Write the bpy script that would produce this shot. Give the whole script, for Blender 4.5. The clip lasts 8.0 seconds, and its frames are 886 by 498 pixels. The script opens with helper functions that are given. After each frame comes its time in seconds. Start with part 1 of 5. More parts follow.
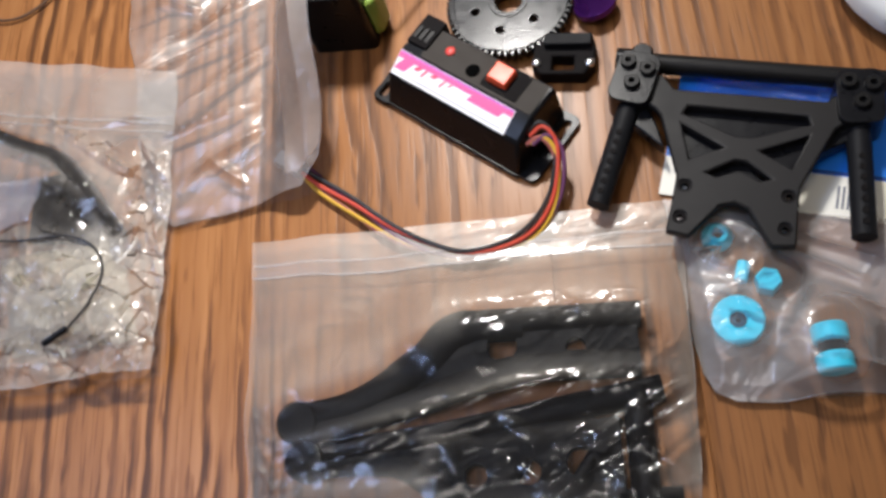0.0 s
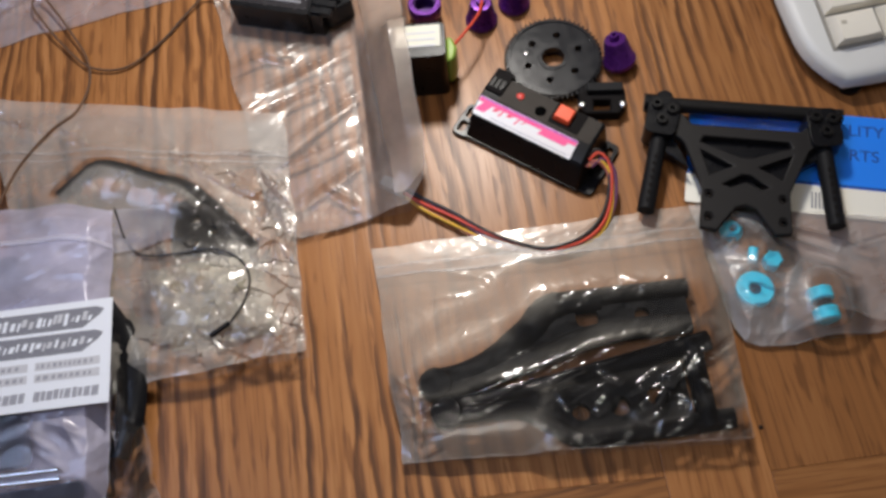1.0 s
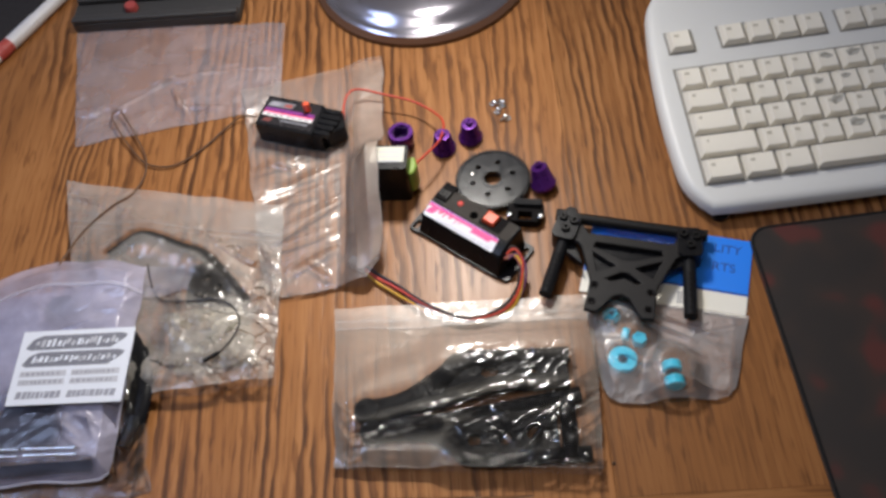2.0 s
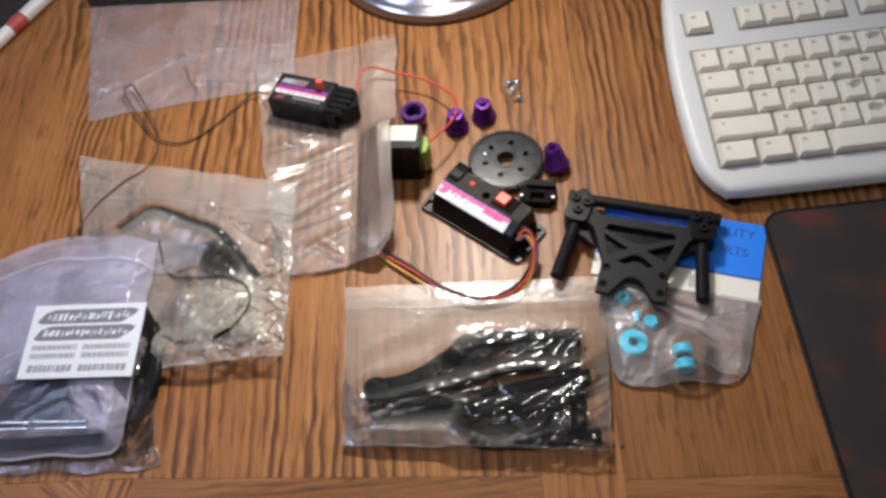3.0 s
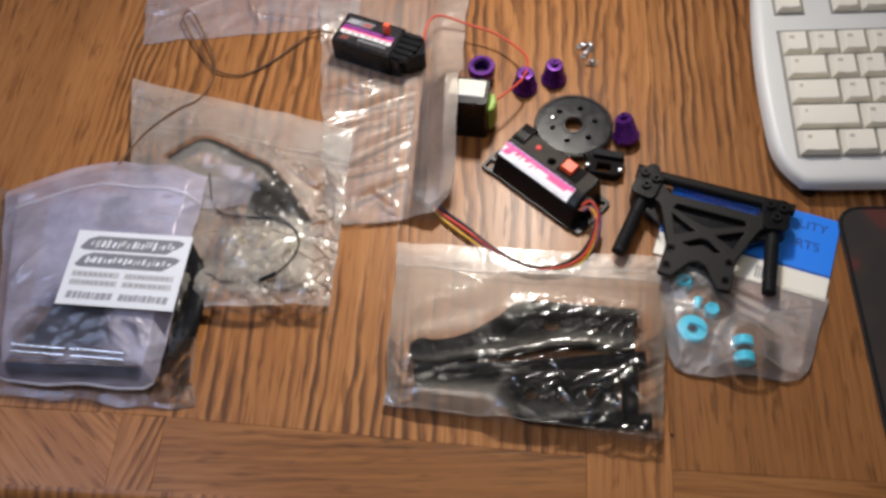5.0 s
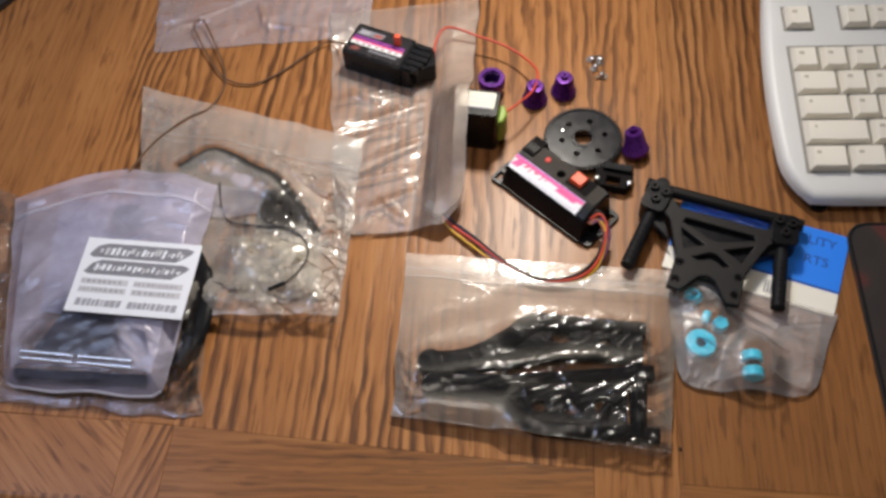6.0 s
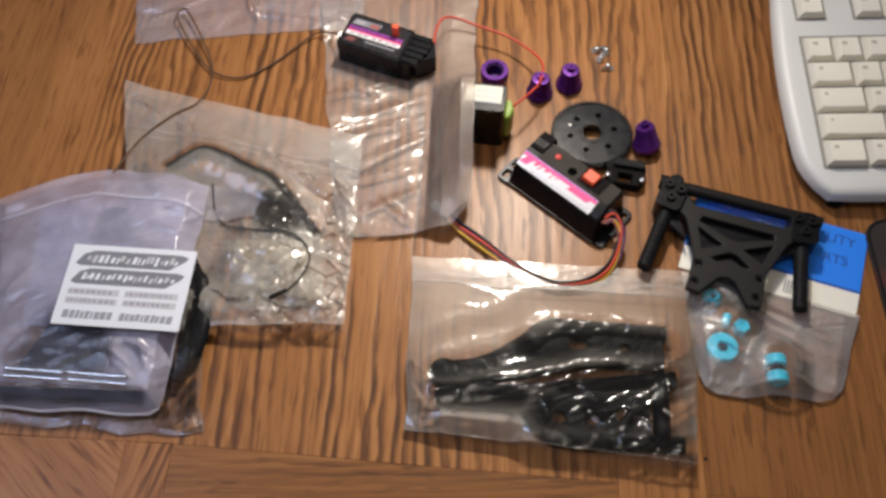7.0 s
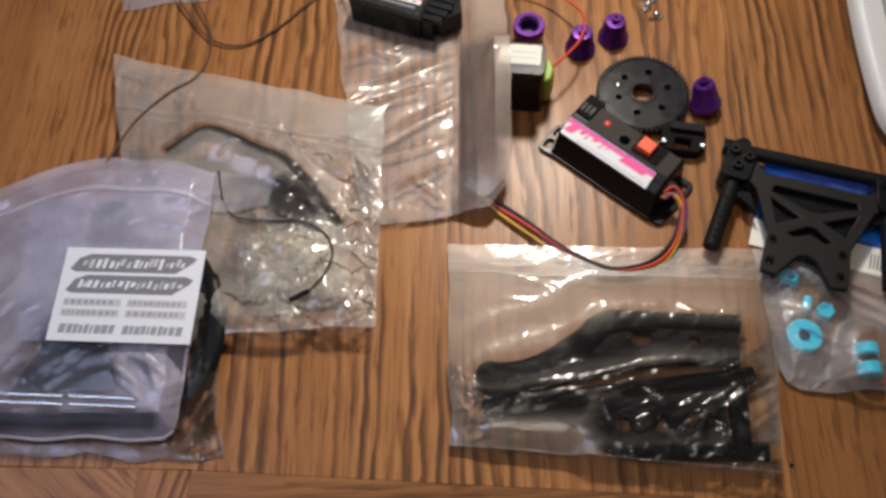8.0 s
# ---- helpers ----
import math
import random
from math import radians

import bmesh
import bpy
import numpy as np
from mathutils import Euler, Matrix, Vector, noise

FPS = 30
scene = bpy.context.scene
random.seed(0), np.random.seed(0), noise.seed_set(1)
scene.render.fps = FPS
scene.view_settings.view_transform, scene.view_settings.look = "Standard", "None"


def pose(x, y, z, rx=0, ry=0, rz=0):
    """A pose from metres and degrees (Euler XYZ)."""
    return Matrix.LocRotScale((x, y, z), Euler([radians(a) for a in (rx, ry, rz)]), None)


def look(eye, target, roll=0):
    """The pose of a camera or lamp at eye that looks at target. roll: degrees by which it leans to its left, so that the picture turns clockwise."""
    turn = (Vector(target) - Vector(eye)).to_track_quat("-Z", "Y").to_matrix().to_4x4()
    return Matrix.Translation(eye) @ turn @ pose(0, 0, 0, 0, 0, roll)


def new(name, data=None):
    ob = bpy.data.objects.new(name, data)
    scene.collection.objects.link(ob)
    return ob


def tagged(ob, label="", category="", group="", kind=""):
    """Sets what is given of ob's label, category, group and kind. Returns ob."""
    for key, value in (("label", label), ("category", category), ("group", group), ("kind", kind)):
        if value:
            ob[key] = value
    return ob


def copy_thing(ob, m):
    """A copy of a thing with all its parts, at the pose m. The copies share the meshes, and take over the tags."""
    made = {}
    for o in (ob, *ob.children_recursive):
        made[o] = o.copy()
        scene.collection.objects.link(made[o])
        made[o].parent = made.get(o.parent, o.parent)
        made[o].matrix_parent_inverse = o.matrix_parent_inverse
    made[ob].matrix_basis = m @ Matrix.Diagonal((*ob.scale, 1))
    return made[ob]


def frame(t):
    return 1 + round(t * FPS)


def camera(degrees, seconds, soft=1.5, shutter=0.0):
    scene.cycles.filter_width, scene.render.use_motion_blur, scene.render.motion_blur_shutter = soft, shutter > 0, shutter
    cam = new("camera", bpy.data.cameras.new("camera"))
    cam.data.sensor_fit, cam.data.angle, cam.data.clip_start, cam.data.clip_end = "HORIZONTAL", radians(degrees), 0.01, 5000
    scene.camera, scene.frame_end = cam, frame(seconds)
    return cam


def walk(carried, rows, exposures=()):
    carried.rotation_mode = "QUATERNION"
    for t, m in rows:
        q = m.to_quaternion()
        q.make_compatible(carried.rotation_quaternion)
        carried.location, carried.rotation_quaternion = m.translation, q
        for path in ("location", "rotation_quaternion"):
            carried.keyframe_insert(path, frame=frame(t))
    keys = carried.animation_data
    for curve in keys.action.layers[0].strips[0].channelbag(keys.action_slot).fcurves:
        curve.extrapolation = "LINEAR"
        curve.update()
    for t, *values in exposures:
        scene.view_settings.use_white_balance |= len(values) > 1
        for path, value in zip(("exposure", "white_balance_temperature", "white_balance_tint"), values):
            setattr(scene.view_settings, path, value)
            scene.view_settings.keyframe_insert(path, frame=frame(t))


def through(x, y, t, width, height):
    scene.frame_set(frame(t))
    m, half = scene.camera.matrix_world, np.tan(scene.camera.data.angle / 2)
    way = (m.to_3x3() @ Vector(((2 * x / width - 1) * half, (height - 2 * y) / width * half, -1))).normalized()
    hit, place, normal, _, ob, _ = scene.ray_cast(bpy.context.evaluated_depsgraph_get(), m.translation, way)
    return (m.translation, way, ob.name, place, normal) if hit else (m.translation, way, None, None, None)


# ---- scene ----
cam = camera(49.7, 8.0, soft=3.15)
PATH = [
    (0, (0.0322, 0.0378, 0.3337), (-0.3212, 0.8332, -1.467), -28.97),
    (0.5, (-0.0352, 0.0153, 0.3723), (-0.1803, 0.8355, -1.446), -18.46),
    (1, (-0.0735, -0.0077, 0.442), (-0.078, 0.8155, -1.3806), -9.53),
    (1.2, (-0.0818, -0.0519, 0.4742), (-0.1161, 0.8485, -1.3113), -9.89),
    (1.5, (-0.0161, -0.0986, 0.5243), (-0.1883, 0.912, -1.1929), -14.97),
    (1.7, (-0.0038, -0.1226, 0.5396), (-0.1078, 1.0008, -1.1118), -9.49),
    (2.8, (0.0014, -0.1295, 0.5396), (-0.1141, 0.969, -1.1277), -9.92),
    (3, (-0.0032, -0.126, 0.5379), (-0.1344, 0.962, -1.1352), -9.88),
    (3.5, (-0.0177, -0.1214, 0.535), (-0.1675, 0.9391, -1.1541), -9.98),
    (4, (-0.0252, -0.112, 0.5263), (-0.1799, 0.9326, -1.1722), -9.16),
    (4.2, (-0.0322, -0.1069, 0.5248), (-0.182, 0.9042, -1.1943), -7.92),
    (5.3, (-0.0333, -0.1134, 0.523), (-0.1835, 0.8986, -1.1955), -5.37),
    (5.5, (-0.0363, -0.1131, 0.5243), (-0.1747, 0.9074, -1.1901), -4.66),
    (6, (-0.0377, -0.1121, 0.5242), (-0.2001, 0.9148, -1.1844), -5.37),
    (6.5, (-0.0422, -0.1084, 0.518), (-0.1767, 0.9158, -1.1946), -4.11),
    (7, (-0.0716, -0.0878, 0.5093), (-0.1417, 0.907, -1.2243), -1.80),
    (7.5, (-0.1054, -0.043, 0.4901), (-0.123, 0.9016, -1.2727), -2.61),
    (8, (-0.0904, -0.0317, 0.4659), (-0.1778, 0.8439, -1.3302), -5.65),
]
walk(cam, [(t, look(eye, target, roll)) for t, eye, target, roll in PATH],
     exposures=[(0.0, 0.23, 6000, 10), (0.5, -0.02, 6200, 10), (1.0, -0.2, 6170, 10), (1.7, -0.13, 6120, 10), (3.0, 0.06, 6150, 10), (4.2, 0.04, 6150, 10), (5.3, -0.03, 6380, 10), (6.5, -0.05, 6450, 10), (7.5, -0.2, 6500, 10), (8.0, -0.27, 6500, 10)])

# ---- light: a desk lamp behind the parts, an unseen warm ceiling lamp and an added cool fill ----
world = bpy.data.worlds.new("world")
scene.world = world
world.use_nodes = True
world.node_tree.nodes["Background"].inputs[0].default_value = (0.55, 0.62, 0.8, 1)
world.node_tree.nodes["Background"].inputs[1].default_value = 0.05

LAMP_HEAD = Vector((-0.03, 0.50, 0.44))
LAMP_AIM = Vector((-0.15, 0.15, 0.0))


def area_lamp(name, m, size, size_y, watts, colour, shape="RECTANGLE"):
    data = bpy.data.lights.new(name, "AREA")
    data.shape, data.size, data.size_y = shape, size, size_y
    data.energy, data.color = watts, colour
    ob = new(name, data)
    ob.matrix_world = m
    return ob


area_lamp("desk_lamp_bulb", look(LAMP_HEAD, LAMP_AIM), 0.07, 0.07, 1.52, (1.0, 0.92, 0.81), "DISK").data.spread = radians(120)
area_lamp("ceiling_lamp_light", pose(-0.25, -0.2, 2.25), 0.7, 0.7, 7.5, (1.0, 0.90, 0.78))
# Added unseen cool fill, high on the left, to tint the bags bluish.
area_lamp("cool_fill_light", look((-1.15, 0.25, 2.25), (-0.3, 0.2, 0.0)), 0.9, 0.9, 22.0, (0.56, 0.68, 1.0))

# ---- helpers for meshes ----
MM = 0.001


def part(name, bm, material, parent, label="", bevel=0.0, smooth=True, kind=""):
    """Links a bmesh as one mesh object under a thing or a part."""
    me = bpy.data.meshes.new(name)
    bm.normal_update()
    bm.to_mesh(me)
    bm.free()
    ob = new(name, me)
    if material:
        me.materials.append(material)
    if smooth:
        for p in me.polygons:
            p.use_smooth = True
        me.set_sharp_from_angle(angle=radians(38))
    if parent:
        ob.parent = parent
    if bevel:
        mod = ob.modifiers.new("bevel", "BEVEL")
        mod.width, mod.segments, mod.limit_method, mod.angle_limit = bevel * MM, 2, "ANGLE", radians(40)
    if label:
        ob["label"] = label
    if kind:
        ob["kind"] = kind
    return ob


def thing(name, label, category, x=0, y=0, z=0, rz=0, group="", kind=""):
    """An empty at a thing's base, in millimetres and degrees."""
    ob = new(name)
    ob.empty_display_size = 0.01
    ob.matrix_world = pose(x * MM, y * MM, z * MM, 0, 0, rz)
    return tagged(ob, label, category, group, kind)


def add_box(bm, x0, y0, z0, x1, y1, z1, taper=0.0):
    """A box in millimetres; taper draws its top in on all sides."""
    v = []
    for z, k in ((z0, 0), (z1, taper)):
        for x, y in ((x0 + k, y0 + k), (x1 - k, y0 + k), (x1 - k, y1 - k), (x0 + k, y1 - k)):
            v.append(bm.verts.new((x * MM, y * MM, z * MM)))
    for f in ((3, 2, 1, 0), (4, 5, 6, 7), (0, 1, 5, 4), (1, 2, 6, 5), (2, 3, 7, 6), (3, 0, 4, 7)):
        bm.faces.new([v[i] for i in f])
    return v


def box(*a, **k):
    bm = bmesh.new()
    add_box(bm, *a, **k)
    return bm


def add_lathe(bm, profile, seg=32, cx=0.0, cy=0.0, close=False):
    """Turns a profile of (radius, height) about z, in millimetres."""
    rings = []
    for r, z in profile:
        if r < 1e-4:
            rings.append([bm.verts.new((cx * MM, cy * MM, z * MM))])
        else:
            rings.append([bm.verts.new(((cx + r * math.cos(2 * math.pi * i / seg)) * MM, (cy + r * math.sin(2 * math.pi * i / seg)) * MM, z * MM)) for i in range(seg)])
    pairs = list(zip(rings, rings[1:])) + ([(rings[-1], rings[0])] if close else [])
    for a, b in pairs:
        for i in range(seg):
            j = (i + 1) % seg
            if len(a) == 1 and len(b) == 1:
                continue
            if len(a) == 1:
                bm.faces.new((a[0], b[i], b[j]))
            elif len(b) == 1:
                bm.faces.new((a[i], a[j], b[0]))
            else:
                bm.faces.new((a[i], a[j], b[j], b[i]))


def lathe(profile, seg=32, **k):
    bm = bmesh.new()
    add_lathe(bm, profile, seg, **k)
    bmesh.ops.recalc_face_normals(bm, faces=bm.faces)
    return bm


def add_plate(bm, loops, z0, z1):
    """A flat plate with holes: the first loop is its outline, the rest are openings."""
    edges = []
    for loop in loops:
        vs = [bm.verts.new((x * MM, y * MM, z0 * MM)) for x, y in loop]
        edges += [bm.edges.new((vs[i], vs[(i + 1) % len(vs)])) for i in range(len(vs))]
    faces = [g for g in bmesh.ops.triangle_fill(bm, use_beauty=True, use_dissolve=False, edges=edges)["geom"] if isinstance(g, bmesh.types.BMFace)]
    up = bmesh.ops.extrude_face_region(bm, geom=faces)["geom"]
    bmesh.ops.translate(bm, vec=(0, 0, (z1 - z0) * MM), verts=[g for g in up if isinstance(g, bmesh.types.BMVert)])
    bmesh.ops.recalc_face_normals(bm, faces=bm.faces)


def plate(loops, z0, z1):
    bm = bmesh.new()
    add_plate(bm, loops, z0, z1)
    return bm


def ring(r, n=20, cx=0.0, cy=0.0):
    return [(cx + r * math.cos(2 * math.pi * i / n), cy + r * math.sin(2 * math.pi * i / n)) for i in range(n)]


def rounded(x0, y0, x1, y1, r, n=5):
    """A rectangle's outline with round corners."""
    out = []
    for cx, cy, a in ((x1 - r, y1 - r, 0), (x0 + r, y1 - r, 90), (x0 + r, y0 + r, 180), (x1 - r, y0 + r, 270)):
        out += [(cx + r * math.cos(radians(a + 90 * i / n)), cy + r * math.sin(radians(a + 90 * i / n))) for i in range(n + 1)]
    return out


def curve_points(pts, step=6):
    """A smooth line through points (Catmull-Rom)."""
    p = [Vector(q) for q in pts]
    p = [2 * p[0] - p[1]] + p + [2 * p[-1] - p[-2]]
    out = []
    for i in range(1, len(p) - 2):
        for k in range(step):
            t = k / step
            a, b, c, d = p[i - 1], p[i], p[i + 1], p[i + 2]
            out.append(0.5 * (2 * b + (c - a) * t + (2 * a - 5 * b + 4 * c - d) * t * t + (3 * b - a - 3 * c + d) * t ** 3))
    return out + [p[-2]]


def add_sweep(bm, pts, r, seg=8, smooth=6, flat=1.0, square=False):
    """A rod of radius r along points, in millimetres; flat squashes it in height."""
    line = curve_points(pts, smooth) if smooth else [Vector(q) for q in pts]
    rings, up = [], Vector((0, 0, 1))
    for i, p in enumerate(line):
        d = (line[min(i + 1, len(line) - 1)] - line[max(i - 1, 0)]).normalized()
        side = d.cross(up)
        if side.length < 1e-3:
            side = Vector((1, 0, 0))
        side.normalize()
        top = side.cross(d).normalized()
        rad = r[min(i * len(r) // len(line), len(r) - 1)] if isinstance(r, (list, tuple)) else r
        k = 0.5 if square else 0.0
        s = math.sqrt(2) if square else 1.0
        rings.append([bm.verts.new((p + s * rad * (math.cos(2 * math.pi * (j + k) / seg) * side + flat * math.sin(2 * math.pi * (j + k) / seg) * top)) * MM) for j in range(seg)])
    for a, b in zip(rings, rings[1:]):
        for j in range(seg):
            bm.faces.new((a[j], b[j], b[(j + 1) % seg], a[(j + 1) % seg]))
    bm.faces.new(rings[0])
    bm.faces.new(list(reversed(rings[-1])))


def sweep(pts, r, **k):
    bm = bmesh.new()
    add_sweep(bm, pts, r, **k)
    bmesh.ops.recalc_face_normals(bm, faces=bm.faces)
    return bm


# ---- materials ----
def shader(name):
    m = bpy.data.materials.new(name)
    m.use_nodes = True
    n = m.node_tree
    return m, n, n.nodes["Principled BSDF"]


def node(tree, kind, links=(), **values):
    n = tree.nodes.new(kind)
    for key, value in values.items():
        if key in n.inputs:
            n.inputs[key].default_value = value
        elif key == "operation":
            n.operation = value
        elif key == "feature":
            n.feature = value
    for socket, source in links:
        tree.links.new(source, n.inputs[socket])
    return n


def ramp(tree, source, stops):
    r = tree.nodes.new("ShaderNodeValToRGB")
    e = r.color_ramp.elements
    while len(e) < len(stops):
        e.new(0.5)
    for k, (at, c) in enumerate(stops):
        e[k].position, e[k].color = at, (*c, 1) if len(c) == 3 else c
    tree.links.new(source, r.inputs[0])
    return r.outputs[0]


def plain(name, colour, rough=0.5, metal=0.0, vary=0.25, scale=180.0, bump=0.15, coat=0.0, fine=900.0, spec=0.5, even=0.1):
    """A surface with grain and blotches at two scales."""
    m, t, b = shader(name)
    co = node(t, "ShaderNodeTexCoord").outputs["Object"]
    big = node(t, "ShaderNodeTexNoise", [("Vector", co)], Scale=scale, Detail=4.0)
    small = node(t, "ShaderNodeTexNoise", [("Vector", co)], Scale=fine, Detail=2.0)
    mixed = node(t, "ShaderNodeMath", [(0, big.outputs[0]), (1, small.outputs[0])], operation="ADD")
    lo = tuple(c * (1 - vary) for c in colour)
    hi = tuple(min(1, c * (1 + vary)) for c in colour)
    t.links.new(ramp(t, mixed.outputs[0], [(0.35, lo), (0.65, hi)]), b.inputs["Base Color"])
    rr = node(t, "ShaderNodeMapRange", [(0, big.outputs[0])])
    rr.inputs[3].default_value, rr.inputs[4].default_value = max(0.03, rough - even), min(1, rough + even)
    t.links.new(rr.outputs[0], b.inputs["Roughness"])
    b.inputs["Metallic"].default_value = metal
    b.inputs["Coat Weight"].default_value = coat
    b.inputs["Specular IOR Level"].default_value = spec
    if bump:
        bu = node(t, "ShaderNodeBump", [("Height", small.outputs[0])], Strength=bump, Distance=0.0004)
        t.links.new(bu.outputs[0], b.inputs["Normal"])
    return m


def oak(name, gap=8.0, bold=0.6, calm=0.45, swirl=1.0, vein=1.0, dimming=1.0):
    """Oak with dark open grain along the object's y: gap between rings in millimetres, how bold and how calm, and a
    dimming of the colour for lamp falloff.
    """
    m, t, b = shader(name)
    co = node(t, "ShaderNodeTexCoord").outputs["Object"]
    rnd = node(t, "ShaderNodeObjectInfo").outputs["Random"]
    off = node(t, "ShaderNodeMath", [(0, rnd)], operation="MULTIPLY")
    off.inputs[1].default_value = 7.0
    comb = node(t, "ShaderNodeCombineXYZ", [("X", off.outputs[0]), ("Y", off.outputs[0])])
    p = node(t, "ShaderNodeVectorMath", [(0, co), (1, comb.outputs[0])], operation="ADD").outputs[0]
    sep = node(t, "ShaderNodeSeparateXYZ", [("Vector", p)])

    def grain(sx, sy, detail=1.5, rough=0.5):
        """Noise drawn out along the grain, sx and sy per metre."""
        mp = node(t, "ShaderNodeMapping", [("Vector", p)])
        mp.inputs["Scale"].default_value = (sx, sy, 1)
        return node(t, "ShaderNodeTexNoise", [("Vector", mp.outputs[0])], Scale=1.0, Detail=detail, Roughness=rough).outputs[0]

    def math2(op, a, c):
        n = node(t, "ShaderNodeMath", operation=op)
        for k, q in ((0, a), (1, c)):
            if isinstance(q, (int, float)):
                n.inputs[k].default_value = q
            else:
                t.links.new(q, n.inputs[k])
        return n.outputs[0]

    def between(source, lo, hi, a, c):
        n = node(t, "ShaderNodeMapRange", [(0, source)])
        for k, q in ((1, lo), (2, hi), (3, a), (4, c)):
            n.inputs[k].default_value = q
        return n.outputs[0]

    # year rings: even lines bent by slow, middling and ragged noise
    phase = math2("MULTIPLY", sep.outputs[0], 1000.0 / gap)
    for amount, n in ((13.0 * swirl, grain(8, 1.1)), (2.2 * swirl, grain(26, 9)), (0.8, grain(60, 26)), (0.55, grain(420, 34, 2.0, 0.6))):
        phase = math2("ADD", phase, math2("MULTIPLY", n, amount))
    saw = math2("FRACT", phase, 0.0)
    rings = ramp(t, saw, [(0.0, (0.10, 0.10, 0.10)), (0.20, (0.0, 0.0, 0.0)), (0.42, (0.55, 0.55, 0.55)), (0.62, (0.95, 0.95, 0.95)), (0.92, (0.90, 0.90, 0.90)), (1.0, (0.10, 0.10, 0.10))])
    # bold stretches fade into calm wood, and lines break off along their length
    mask = between(grain(11, 2.4), calm - 0.07, calm + 0.09, 0.06, 1.0)
    mask = math2("MULTIPLY", mask, between(grain(75, 8, 2.0), 0.38, 0.56, 0.10, 1.0))
    mask = math2("MULTIPLY", mask, bold)
    wood = math2("ADD", math2("MULTIPLY", rings, mask), math2("MULTIPLY", math2("SUBTRACT", 1.0, mask), 0.74))
    tone = math2("ADD", math2("MULTIPLY", wood, 0.66), math2("MULTIPLY", grain(17, 3.5, 2.0), 0.34))
    tone = math2("ADD", tone, math2("MULTIPLY", math2("SUBTRACT", grain(240, 5), 0.5), 0.30 * vein))
    tone = math2("ADD", tone, math2("MULTIPLY", math2("SUBTRACT", grain(9, 9), 0.5), 0.18))
    pores = between(grain(700, 24, 2.0), 0.34, 0.46, 0.74, 1.0)
    ticks = between(grain(190, 26, 2.0, 0.6), 0.33, 0.40, 0.70, 1.0)
    tone = math2("MULTIPLY", math2("MULTIPLY", tone, pores), ticks)
    col = ramp(t, tone, [(0.12, (0.062, 0.027, 0.0120)), (0.36, (0.150, 0.061, 0.0215)), (0.62, (0.305, 0.128, 0.0420)), (0.86, (0.440, 0.205, 0.076))])
    col = node(t, "ShaderNodeHueSaturation", [("Color", col)], Value=dimming).outputs[0]
    t.links.new(col, b.inputs["Base Color"])
    ro = node(t, "ShaderNodeMapRange", [(0, tone)])
    ro.inputs[3].default_value, ro.inputs[4].default_value = 0.44, 0.28
    t.links.new(ro.outputs[0], b.inputs["Roughness"])
    b.inputs["Specular IOR Level"].default_value = 0.23
    b.inputs["Coat Weight"].default_value = 0.04
    b.inputs["Coat Roughness"].default_value = 0.25
    bu = node(t, "ShaderNodeBump", [("Height", tone)], Strength=0.35, Distance=0.0005)
    t.links.new(bu.outputs[0], b.inputs["Normal"])
    return m


